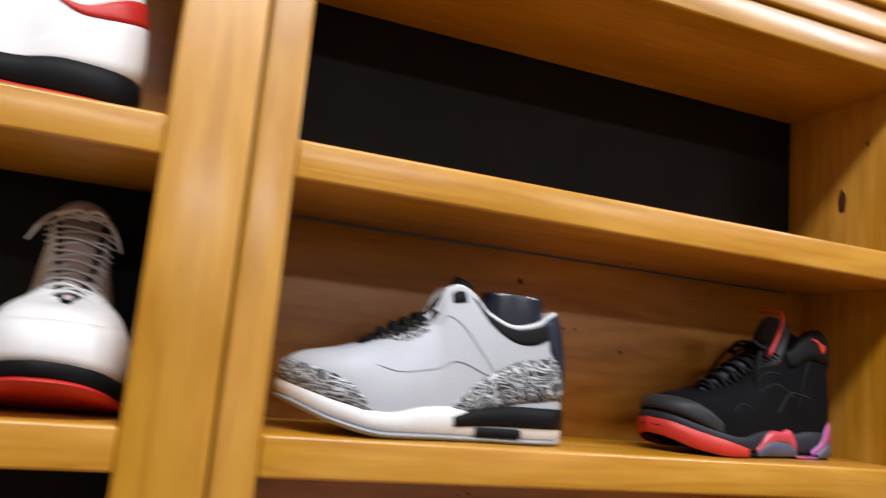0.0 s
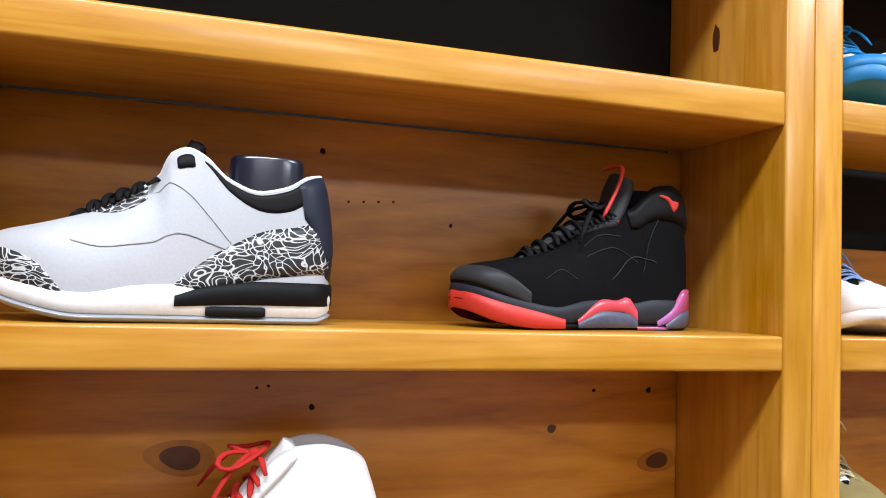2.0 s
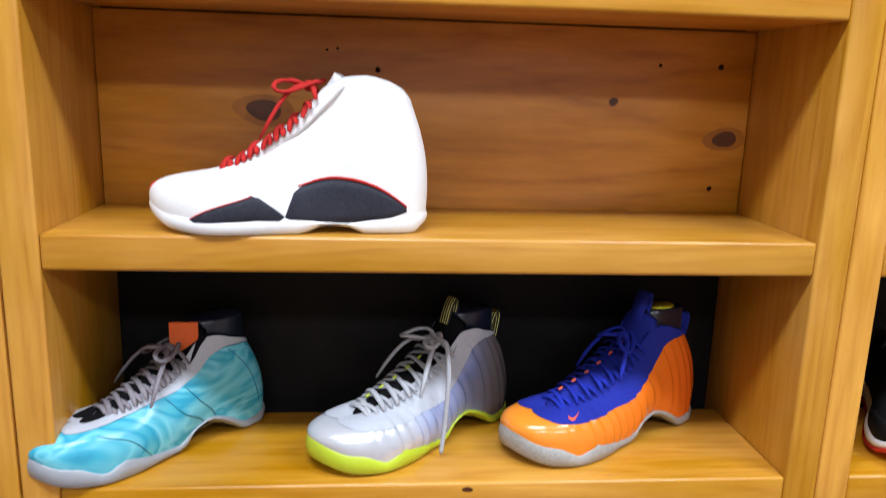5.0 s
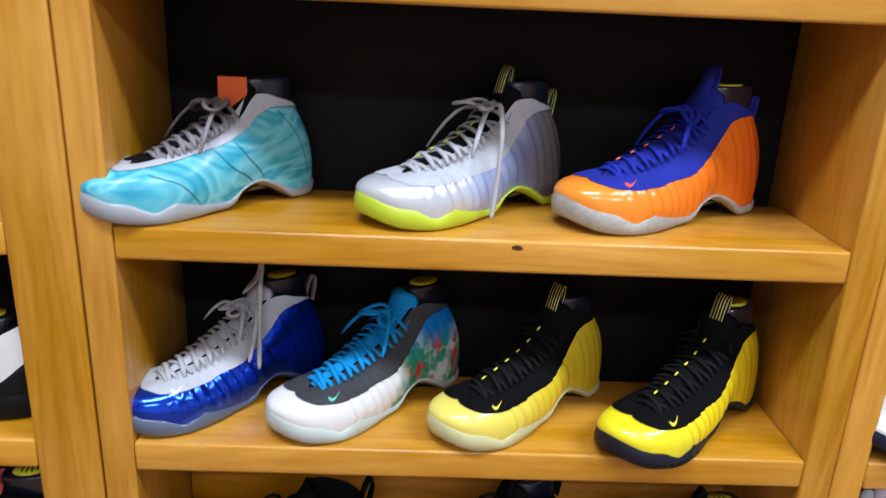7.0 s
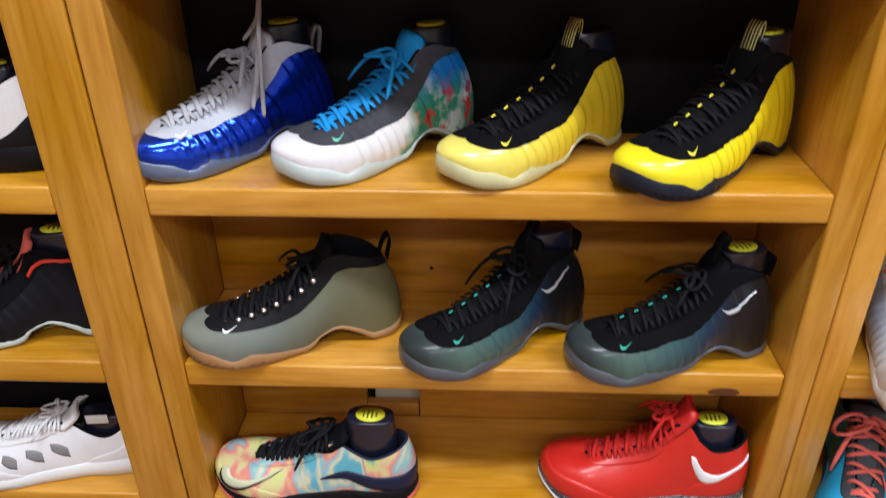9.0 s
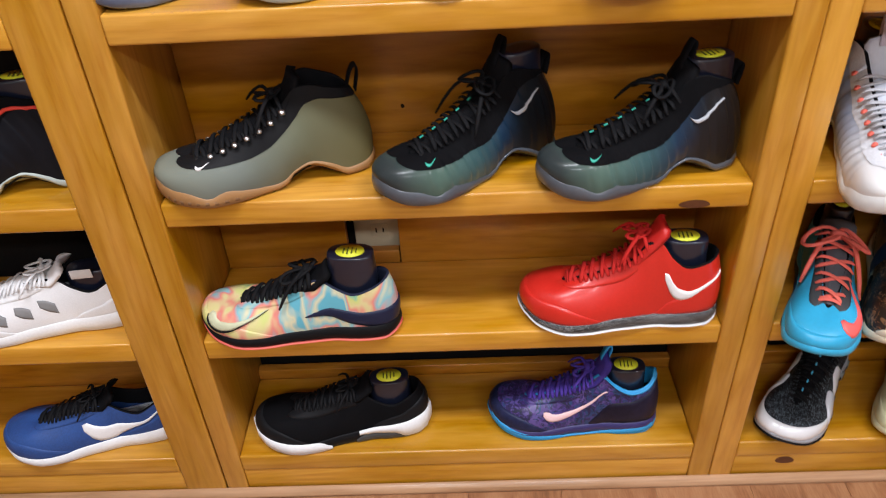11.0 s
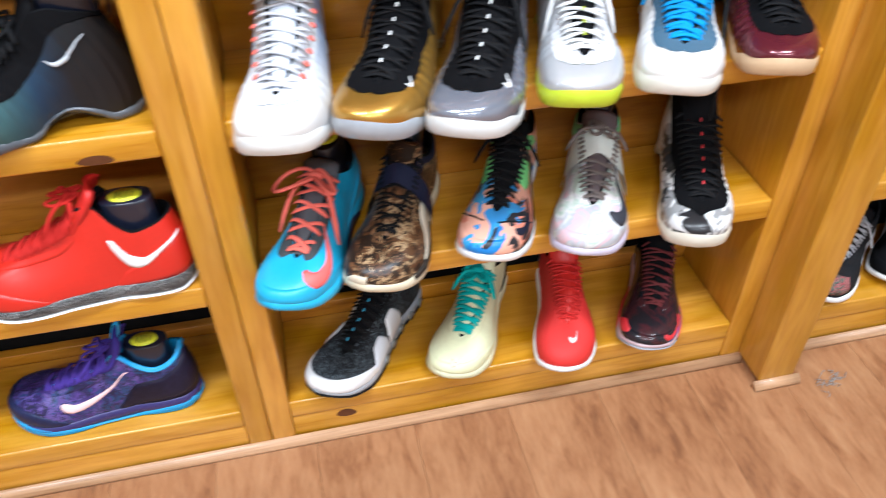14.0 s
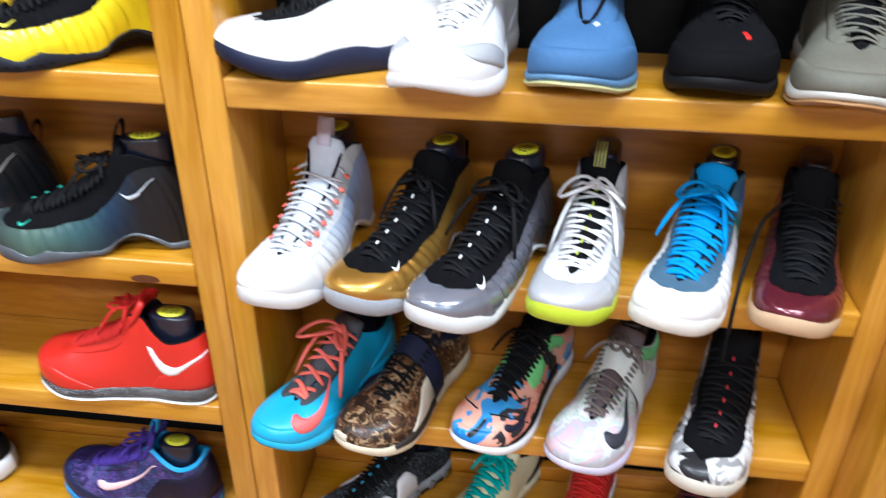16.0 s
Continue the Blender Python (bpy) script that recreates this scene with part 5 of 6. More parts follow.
sneaker("red leather mid-top with white side mark and speckled black midsole", (0.622, 0.735), 177, 1, "mid", 0.290, 1.04, 1.08, rim=[(0.02, 0.112), (0.10, 0.106), (0.19, 0.101), (0.27, 0.116), (0.33, 0.138), (0.39, 0.136), (0.45, 0.112), (0.56, 0.094), (0.67, 0.080), (0.79, 0.064)], tongue_top=0.166, upper=plain("red_leather_upper", (0.60, 0.022, 0.014), 0.36, 0.07, 200.0, 0.08, coat=0.2), midsole=BLACK_FLECK, outsole=M_WHITE_RUBBER, tongue=RED, laces=fabric((0.50, 0.016, 0.012), "scarlet_lace"), lace_r=0.0034, bow=0.6,
        lining=M_BLACK_CLOTH, form_up=0.036, mark=M_WHITE, mark_at=(0.06, 0.36, 0.22, 0.62))

# level 0: black running shoe and purple sneaker
sneaker("black low running shoe with white sole on the lowest shelf", (0.165, 0.742), -176, 0, "low", 0.300, 1.0, 1.08, upper=BLACK_NUBUCK, midsole=M_BLACK, panels=False, laces=BLACK_LACE, bow=0.4, form_up=0.045,
        sole_bands=(("toe_foam", M_WHITE_RUBBER, [(0.56, 0.002, 0.006), (0.64, 0.001, 0.022), (0.80, 0.003, 0.026), (0.92, 0.008, 0.029), (1.0, 0.018, 0.034)], 0.004), ("heel_foam", M_WHITE_RUBBER, [(0.0, 0.008, 0.044), (0.06, 0.003, 0.042), (0.13, 0.003, 0.036), (0.20, 0.016, 0.033), (0.40, 0.020, 0.027)], 0.004), ("heel_cushion", plain("smoky_heel_cushion", (0.06, 0.06, 0.06), 0.3), [(0.12, 0.002, 0.012), (0.22, 0.001, 0.017), (0.38, 0.002, 0.016), (0.42, 0.003, 0.008)], 0.003)),
        bands=(("heel_counter", M_BLACK_LEATHER, [(0.0, 0.10, 0.70), (0.14, 0.08, 0.62), (0.28, 0.04, 0.40), (0.38, 0.0, 0.08)], 0.0016, (1, -1)), ("toe_panel", M_BLACK_LEATHER, [(0.62, 0.0, 0.06), (0.74, 0.0, 0.34), (0.88, 0.0, 0.46), (1.0, 0.0, 0.50)], 0.0016, (1, -1)), ("lace_stay", M_BLACK_LEATHER, [(0.42, 0.70, 0.99), (0.55, 0.64, 0.99), (0.70, 0.70, 0.99), (0.78, 0.82, 0.99)], 0.0016, (1, -1))))
PURPLE = patches([(0.020, 0.014, 0.065), (0.036, 0.020, 0.11), (0.012, 0.014, 0.045), (0.07, 0.036, 0.19), (0.018, 0.05, 0.14), (0.10, 0.07, 0.24)], 60.0, name="purple_hexagon_mesh", rough=0.4)
SKY = rubber((0.02, 0.30, 0.62), "sky_blue_rubber")
sneaker("purple mesh basketball sneaker with sky-blue sole and pink mark", (0.575, 0.766), 176, 0, "mid", 0.285, 1.02, 1.08, rim=[(0.02, 0.120), (0.08, 0.100), (0.17, 0.092), (0.27, 0.104), (0.35, 0.124), (0.43, 0.104), (0.55, 0.087), (0.67, 0.073), (0.79, 0.058)], tongue_top=0.156,
        bands=(("heel_panel", plain("black_violet_mesh", (0.012, 0.010, 0.026), 0.45, 0.5, 120.0), [(0.0, 0.0, 0.80), (0.14, 0.0, 0.76), (0.26, 0.0, 0.60), (0.36, 0.0, 0.34), (0.44, 0.0, 0.06)], 0.0014, (1, -1)),
               ("toe_panel", plain("navy_mesh_toe", (0.014, 0.018, 0.055), 0.4, 0.5, 120.0), [(0.60, 0.0, 0.04), (0.70, 0.0, 0.30), (0.82, 0.0, 0.44), (1.0, 0.0, 0.50)], 0.0012, (1, -1)),
               ("collar_piping", SKY, [(0.0, 0.90, 1.0), (0.14, 0.91, 1.0), (0.28, 0.93, 1.0), (0.38, 0.95, 1.0)], 0.0030, (1, -1))),
        sole_bands=(("sole_edge", SKY, [(0.56, 0.001, 0.008), (0.70, 0.001, 0.014), (0.88, 0.006, 0.022), (1.0, 0.018, 0.032)], 0.0012), ("sole_edge", SKY, [(0.0, 0.006, 0.022), (0.12, 0.001, 0.018), (0.34, 0.001, 0.007)], 0.0012)), upper=PURPLE, midsole=plain("indigo_midsole", (0.03, 0.025, 0.12), 0.45), outsole=SKY, tongue=fabric((0.05, 0.03, 0.25), "violet_tongue"), laces=fabric((0.06, 0.03, 0.26), "violet_lace"),
        lining=SKY, bow=0.5, lace_r=0.0032, mark=plain("pale_pink_mark", (0.78, 0.52, 0.52), 0.5), mark_at=(0.36, 0.62, 0.24, 0.60), tabs=((SKY, "tongue", 0.014, 0.03),), form_up=0.036)

# unit c, level 2: six shoes, toes over the edge
PALE_SHELL = fade([(0.0, (0.26, 0.40, 0.74)), (0.45, (0.34, 0.46, 0.70)), (0.68, (0.58, 0.61, 0.66)), (1.0, (0.74, 0.74, 0.73))], rough=0.4, name="pale_blue_white_shell")
sneaker("pale grey moulded sneaker with ice-blue heel and coral eyelets", (1.045, 0.582), -101, 2, "foam", 0.295, 1.0, 1.01, upper=PALE_SHELL, top=plain("pale_grey_knit", (0.60, 0.62, 0.66), 0.8, 0.2, 300.0, 0.3), edge=eyestay_edge(0.57, 0.82), midsole=plain("icy_white_sole", (0.70, 0.71, 0.70), 0.35, 0.06, 120.0, 0.05, coat=0.2),
        tongue=plain("pale_blue_tongue", (0.56, 0.60, 0.68), 0.8), laces=fabric((0.52, 0.53, 0.57), "light_grey_lace"), bow=0, lace_r=0.0026, eyes=CORAL_LACE, tabs=((fabric((0.55, 0.50, 0.60), "lilac_webbing"), "tongue", 0.020, 0.034),))
sneaker("metallic gold moulded sneaker with black top and smoky clear sole", (1.142, 0.590), -114, 2, "foam", 0.295, 1.0, 0.95, upper=gloss((0.52, 0.29, 0.055), "metallic_gold_shell", 0.3, 0.75), top=BLACK_NUBUCK, dashes=M_WHITE, edge=eyestay_edge(0.57, 0.82), midsole=M_CLEAR, laces=BLACK_LACE, bow=0.9, mark=M_WHITE, mark_at=(0.68, 0.73, 0.55, 0.70), tabs=((M_BLACK_CLOTH, "heel", 0.016, 0.03),))
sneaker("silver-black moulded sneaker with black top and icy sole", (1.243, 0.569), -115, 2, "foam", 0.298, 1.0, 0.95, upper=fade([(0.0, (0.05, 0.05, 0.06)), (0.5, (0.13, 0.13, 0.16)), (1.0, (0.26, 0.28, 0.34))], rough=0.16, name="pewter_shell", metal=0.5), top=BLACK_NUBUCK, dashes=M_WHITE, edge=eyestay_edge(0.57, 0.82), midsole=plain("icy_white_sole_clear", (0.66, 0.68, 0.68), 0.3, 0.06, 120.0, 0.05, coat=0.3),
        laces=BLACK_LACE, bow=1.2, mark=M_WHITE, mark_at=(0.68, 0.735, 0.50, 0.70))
sneaker("silver moulded sneaker with white laces and lime sole front", (1.391, 0.597), -104, 2, "foam", 0.290, 1.0, 0.95, upper=gloss((0.55, 0.56, 0.58), "silver_shell", 0.3, 0.3), top=plain("white_grey_nubuck", (0.60, 0.60, 0.62), 0.7), edge=eyestay_edge(0.57, 0.82), midsole=LIME_RUBBER, laces=WHITE_LACE, bow=1.3, lace_r=0.0034, dashes=LIME_RUBBER, tongue=M_BLACK_CLOTH, tabs=((STRIPE_TAB, "tongue", 0.016, 0.03),), sticker=False)
sneaker("white moulded sneaker with slate top and thick bright blue laces", (1.507, 0.598), -112, 2, "foam", 0.292, 1.02, 0.96, upper=FLORAL, top=plain("blue_slate_nubuck", (0.05, 0.11, 0.17), 0.75), edge=eyestay_edge(0.57, 0.82), midsole=plain("cream_white_sole", (0.72, 0.70, 0.64), 0.4), laces=BLUE_LACE, tongue=BLUE_LACE, bow=1.1, lace_r=0.0040)
sneaker("maroon moulded sneaker with black top and gum sole", (1.651, 0.610), -106, 2, "foam", 0.290, 1.0, 0.93, upper=gloss((0.13, 0.018, 0.03), "maroon_shell", 0.14, 0.4), top=BLACK_NUBUCK, edge=eyestay_edge(0.57, 0.82), midsole=plain("tan_gum_sole", (0.58, 0.40, 0.24), 0.45), laces=BLACK_LACE, bow=0, strands=((BLACK_LACE, [(0.130, -0.020, 0.112), (0.165, -0.050, 0.085), (0.215, -0.060, 0.030), (0.240, -0.061, 0.006), (0.246, -0.061, -0.030), (0.246, -0.060, -0.075)], 0.0026),), sticker=False)

# unit c, level 1: five colourful shoes
sneaker("turquoise basketball sneaker with coral laces and coral mark", (1.018, 0.603), -114, 1, "mid", 0.290, 1.0, 0.95, upper=plain("turquoise_upper", (0.025, 0.36, 0.60), 0.4, 0.08, 200.0, 0.08), midsole=plain("turquoise_midsole", (0.03, 0.40, 0.66), 0.4), tongue=plain("dark_grey_tongue", (0.06, 0.06, 0.07), 0.7), laces=CORAL_LACE, bow=1.35, lace_r=0.0040,
        mark=plain("coral_mark", (0.85, 0.12, 0.11), 0.5), mark_at=(0.56, 0.85, 0.20, 0.86), sole_bands=(("sole_panel", plain("navy_rubber_panel", (0.016, 0.022, 0.075), 0.5), [(0.22, 0.001, 0.012), (0.40, 0.001, 0.024), (0.60, 0.001, 0.018), (0.76, 0.001, 0.006)], 0.0016),), form_up=0.05, n_laces=5,
        bands=(("lace_stay", plain("dark_grey_stay", (0.05, 0.055, 0.06), 0.7), [(0.40, 0.78, 0.99), (0.50, 0.72, 0.99), (0.62, 0.72, 0.99), (0.72, 0.74, 0.99), (0.80, 0.84, 0.99)], 0.0012, (1, -1)),))
CAMO = patches([(0.018, 0.012, 0.008), (0.15, 0.07, 0.030), (0.03, 0.016, 0.010), (0.36, 0.24, 0.13), (0.09, 0.04, 0.018), (0.022, 0.014, 0.010), (0.20, 0.10, 0.045), (0.02, 0.013, 0.009)], 50.0, (1, 1, 1.4), name="brown_camouflage_print", rough=0.35)
sneaker("brown camouflage sneaker with navy strap and cream sole", (1.135, 0.610), -114, 1, "mid", 0.290, 1.05, 1.0, upper=CAMO, midsole=plain("cream_midsole", (0.66, 0.58, 0.42), 0.5), tongue=CAMO, laces=BLACK_LACE, bow=0, form_up=0.062,
        straps=((plain("navy_strap", (0.014, 0.018, 0.045), 0.6), 0.45, 0.525),), sole_bands=(("sole_band", plain("dark_brown_rubber", (0.03, 0.024, 0.02), 0.5), [(0.50, 0.012, 0.030), (0.75, 0.012, 0.026), (0.88, 0.016, 0.022)], 0.0016),),
        bands=(("ankle_collar", plain("navy_collar", (0.014, 0.017, 0.04), 0.7), [(0.0, 0.74, 1.0), (0.18, 0.70, 1.0), (0.32, 0.72, 1.0), (0.42, 0.70, 1.0)], 0.002, (1, -1)), ("side_panel", plain("cream_side_panel", (0.66, 0.60, 0.48), 0.5), [(0.49, 0.0, 0.58), (0.55, 0.0, 0.55), (0.61, 0.0, 0.34), (0.68, 0.0, 0.06)], 0.0018, (1,)), ("toe_panel", plain("cream_panel", (0.66, 0.58, 0.44), 0.5), [(0.88, 0.0, 0.10), (0.94, 0.0, 0.24), (1.0, 0.0, 0.24)], 0.0014, (-1,)),))
MULTI = patches([(0.02, 0.20, 0.55), (0.70, 0.24, 0.16), (0.02, 0.02, 0.025), (0.05, 0.32, 0.62), (0.75, 0.38, 0.28), (0.05, 0.26, 0.58)], 22.0, name="blue_peach_camouflage", rough=0.35)
sneaker("blue and peach patterned sneaker with black tongue and white sole", (1.292, 0.634), -116, 1, "mid", 0.290, 1.0, 1.0, upper=MULTI, midsole=M_WHITE_RUBBER, tongue=M_BLACK_CLOTH, laces=BLACK_LACE, bow=0.6, lace_r=0.0034, form_up=0.058, mark=plain("dark_navy_mark", (0.012, 0.014, 0.03), 0.5), mark_at=(0.60, 0.80, 0.26, 0.56),
        bands=(("mudguard", M_BLACK_LEATHER, [(0.36, 0.0, 0.20), (0.55, 0.0, 0.26), (0.70, 0.0, 0.16), (0.82, 0.0, 0.03)], 0.0016, (1, -1)), ("toe_seam", M_BLACK_LEATHER, [(0.66, 0.18, 0.21), (0.74, 0.48, 0.51), (0.82, 0.68, 0.71), (0.92, 0.76, 0.78)], 0.0016, (1, -1)), ("lace_wing", plain("mint_wing", (0.18, 0.58, 0.20), 0.5), [(0.30, 0.58, 0.92), (0.36, 0.54, 0.95), (0.42, 0.64, 0.94)], 0.003, (1, -1)), ("lace_wing", plain("mint_wing_low", (0.18, 0.58, 0.20), 0.5), [(0.455, 0.52, 0.92), (0.51, 0.44, 0.93), (0.57, 0.58, 0.90)], 0.003, (1, -1))))
PEARL = patches([(0.50, 0.46, 0.50), (0.66, 0.42, 0.46), (0.42, 0.46, 0.50), (0.68, 0.66, 0.66), (0.42, 0.54, 0.46), (0.70, 0.66, 0.66)], 22.0, name="pearl_pink_upper", cells=False, rough=0.35)
sneaker("pearl white and pink sneaker with wide strap and grey laces", (1.426, 0.614), -114, 1, "mid", 0.292, 1.03, 1.02, upper=PEARL, midsole=plain("lilac_white_midsole", (0.58, 0.54, 0.68), 0.4), tongue=plain("plum_tongue", (0.10, 0.07, 0.075), 0.6), laces=fabric((0.16, 0.13, 0.12), "taupe_lace"), bow=0.5, lace_r=0.0034, mark=plain("charcoal_mark", (0.035, 0.035, 0.045), 0.5), mark_at=(0.52, 0.80, 0.26, 0.84), sticker=False, form_up=0.045,
        straps=((plain("pearl_strap", (0.70, 0.74, 0.70), 0.45), 0.42, 0.535),),
        bands=(("heel_wing", plain("mint_wing_heel", (0.20, 0.58, 0.24), 0.5), [(0.18, 0.46, 0.84), (0.28, 0.44, 0.92), (0.39, 0.58, 0.95)], 0.003, (1, -1)),))
BW = patches([(0.72, 0.72, 0.72), (0.02, 0.02, 0.022), (0.66, 0.66, 0.66), (0.28, 0.28, 0.28), (0.74, 0.74, 0.74)], 24.0, name="black_white_camouflage", rough=0.3)
sneaker("black and white patterned moulded sneaker with cream sole", (1.586, 0.597), -110, 1, "foam", 0.292, 1.0, 1.0, upper=BW, top=BLACK_NUBUCK, dashes=rubber((0.62, 0.03, 0.04), "red_loop_rubber"), midsole=plain("cream_sole", (0.66, 0.62, 0.52), 0.45), laces=BLACK_LACE, bow=0, sticker=False, eyes=None,
        tabs=((M_BLACK_CLOTH, "heel", 0.016, 0.03),), edge=eyestay_edge(0.56, 0.66))

# unit c, level 0: four shoes
sneaker("black speckled basketball sneaker with white toe and blue lace dots", (1.045, 0.678), -130, 0, "mid", 0.290, 1.02, 0.92, upper=patches([(0.008, 0.009, 0.011), (0.010, 0.011, 0.014), (0.007, 0.008, 0.010), (0.010, 0.011, 0.013), (0.008, 0.009, 0.011), (0.010, 0.011, 0.014), (0.15, 0.19, 0.22)], 120.0, (1.0, 1.6, 0.6), name="black_white_speckle", rough=0.55, spec=0.15), midsole=M_CLEAR, outsole=M_BLACK, laces=BLACK_LACE, bow=0, dashes=plain("sky_loop", (0.05, 0.42, 0.70), 0.5), panels=False, sole_bands=tuple(("air_bubble", plain("smoky_bubble", (0.16, 0.17, 0.16), 0.15, coat=0.5), [(x - 0.028, 0.010, 0.014), (x - 0.018, 0.004, 0.020), (x, 0.002, 0.022), (x + 0.018, 0.004, 0.020), (x + 0.028, 0.010, 0.014)], 0.004) for x in (0.12, 0.24, 0.36, 0.48, 0.60)),
        bands=(("toe_panel", gloss((0.72, 0.72, 0.73), "white_gloss_panel"), [(0.58, 0.0, 0.12), (0.70, 0.0, 0.30), (0.84, 0.0, 0.44), (1.0, 0.0, 0.48)], 0.0022, (1, -1)),
               ("side_fin", gloss((0.70, 0.71, 0.73), "white_gloss_fin"), [(0.40, 0.0, 0.30), (0.44, 0.0, 0.62), (0.48, 0.0, 0.60), (0.51, 0.0, 0.24)], 0.004, (1, -1)), ("side_panel", gloss((0.66, 0.68, 0.72), "silver_gloss_panel"), [(0.52, 0.0, 0.26), (0.56, 0.0, 0.58), (0.61, 0.0, 0.54), (0.65, 0.0, 0.20)], 0.004, (1, -1))))
CREAM = plain("pale_cream_lime_upper", (0.66, 0.66, 0.42), 0.45, 0.08, 150.0, 0.06)
sneaker("cream and lime sneaker with teal laces on the lowest shelf", (1.247, 0.666), -120, 0, "mid", 0.290, 1.0, 0.92, upper=CREAM, midsole=plain("pale_lime_midsole", (0.68, 0.68, 0.46), 0.4), tongue=CREAM, laces=fabric((0.01, 0.36, 0.34), "teal_lace"), bow=0.6, lace_r=0.0046, bands=(("heel_panel", M_BLACK_LEATHER, [(0.0, 0.0, 0.60), (0.16, 0.0, 0.52), (0.28, 0.0, 0.24), (0.36, 0.0, 0.03)], 0.0016, (1, -1)),), mark=plain("faint_pink_mark", (0.75, 0.52, 0.42), 0.5), mark_at=(0.90, 0.975, 0.30, 0.60), sticker=False)
sneaker("bright red knit low sneaker with white sole and white mark", (1.434, 0.636), -106, 0, "low", 0.292, 1.0, 1.12, upper=plain("bright_red_knit", (0.62, 0.025, 0.022), 0.7, 0.12, 400.0, 0.3), midsole=M_WHITE_RUBBER, tongue=RED, laces=fabric((0.56, 0.022, 0.02), "knit_red_lace"), panels=False, bow=0, sticker=False, form=False, mark=M_WHITE, mark_at=(0.84, 0.965, 0.62, 0.80), lining=RED)
DARK_RED = patches([(0.02, 0.014, 0.016), (0.05, 0.014, 0.018), (0.014, 0.014, 0.018)], 30.0, name="black_crimson_upper", cells=False, rough=0.18)
sneaker("black and crimson basketball sneaker with coral sole edge", (1.577, 0.651), -118, 0, "mid", 0.290, 1.0, 0.9, upper=DARK_RED, midsole=plain("pink_grey_midsole", (0.55, 0.40, 0.42), 0.45), outsole=M_CLEAR, laces=fabric((0.12, 0.02, 0.022), "dark_red_lace"), bow=0, sticker=False, mark=plain("crimson_mark", (0.60, 0.03, 0.04), 0.5), mark_at=(0.68, 0.86, 0.10, 0.44),
        bands=(("toe_mark", plain("crimson_toe_mark", (0.60, 0.03, 0.04), 0.5), [(0.72, 0.10, 0.20), (0.80, 0.14, 0.46), (0.88, 0.26, 0.40)], 0.0016, (-1,)), ("side_stripe", plain("indigo_stripe", (0.03, 0.05, 0.26), 0.4), [(0.56, 0.0, 0.10), (0.70, 0.0, 0.20), (0.82, 0.0, 0.10)], 0.0016, (1,))),
        sole_bands=(("sole_panel", plain("coral_heel_edge", (0.70, 0.08, 0.08), 0.5), [(0.50, 0.004, 0.022), (0.66, 0.004, 0.024), (0.84, 0.005, 0.018)], 0.002),))

# unit c, level 3: five shoes
sneaker("white leather high-top with black lacing panel and wavy navy sole", (0.982, 0.700), -157, 3, "high", 0.292, 1.0, 0.9, upper=M_WHITE, top=M_BLACK_LEATHER, edge=eyestay_edge(0.72, 0.98), midsole=plain("navy_wavy_sole", (0.016, 0.02, 0.045), 0.4), laces=BLACK_LACE, bow=0.4)
sneaker("white and light grey sneaker with white laces", (1.236, 0.623), -100, 3, "mid", 0.300, 1.15, 1.0, upper=M_WHITE, midsole=M_WHITE_RUBBER, tongue=M_WHITE, laces=WHITE_LACE, bow=0.6, lining=leather((0.5, 0.52, 0.58), "pale_blue_lining"),
        bands=(("toe_overlay", leather((0.40, 0.41, 0.43), "light_grey_leather"), [(0.62, 0.0, 0.22), (0.72, 0.16, 0.5), (0.80, 0.3, 0.6), (0.86, 0.5, 0.62)], 0.0014, (1, -1)),))
sneaker("denim blue low sneaker with woven label and yellow toe tip", (1.386, 0.654), -97, 3, "low", 0.298, 1.15, 1.2, upper=plain("denim_blue_suede", (0.045, 0.13, 0.28), 0.75, 0.12, 200.0, 0.2), midsole=plain("denim_blue_midsole", (0.09, 0.20, 0.34), 0.5), outsole=plain("pale_yellow_outsole", (0.52, 0.50, 0.24), 0.5), laces=None, tongue=plain("denim_tongue", (0.04, 0.11, 0.25), 0.8), form=False,
        bands=(("woven_label", plain("pale_woven_label", (0.50, 0.55, 0.60), 0.7, 0.5, 400.0), [(0.80, 0.86, 0.95), (0.86, 0.86, 0.95)], 0.0016, (1,)),))
sneaker("black low-top sneaker with red tab and black sole", (1.538, 0.668), -98, 3, "low", 0.298, 1.15, 1.2, upper=BLACK_NUBUCK, midsole=M_BLACK, laces=BLACK_LACE, bow=0, form=False, bands=(("red_tab", RED, [(0.86, 0.62, 0.78), (0.89, 0.62, 0.78)], 0.002, (1,)),))
sneaker("olive-grey sneaker with pale translucent sole and gum toe", (1.655, 0.628), -103, 3, "mid", 0.300, 1.15, 1.0, upper=plain("olive_grey_suede", (0.13, 0.125, 0.095), 0.7, 0.15, 220.0, 0.2), midsole=plain("pale_grey_sole", (0.50, 0.48, 0.43), 0.4), outsole=GUM, laces=fabric((0.14, 0.135, 0.11), "olive_lace"), bow=0.4, lace_r=0.0028, form=False)

# unit c, upper levels: shoes at the upright
sneaker("bright blue leather low-top with white stripes beside the upright", (1.040, 0.690), -118, 7, "high", 0.285, 1.0, 1.0, upper=leather((0.012, 0.20, 0.50), "bright_blue_leather"), midsole=rubber((0.014, 0.20, 0.48), "bright_blue_sole"), tongue=M_WHITE, laces=fabric((0.012, 0.22, 0.52), "mid_blue_lace"), bow=0.5, form=False,
        bands=(("side_stripe", M_WHITE, [(0.60, 0.10, 0.16), (0.78, 0.34, 0.40), (0.92, 0.40, 0.46)], 0.002, (1, -1)), ("side_stripe", M_WHITE, [(0.60, 0.24, 0.28), (0.78, 0.46, 0.50), (0.92, 0.52, 0.56)], 0.002, (1, -1))))
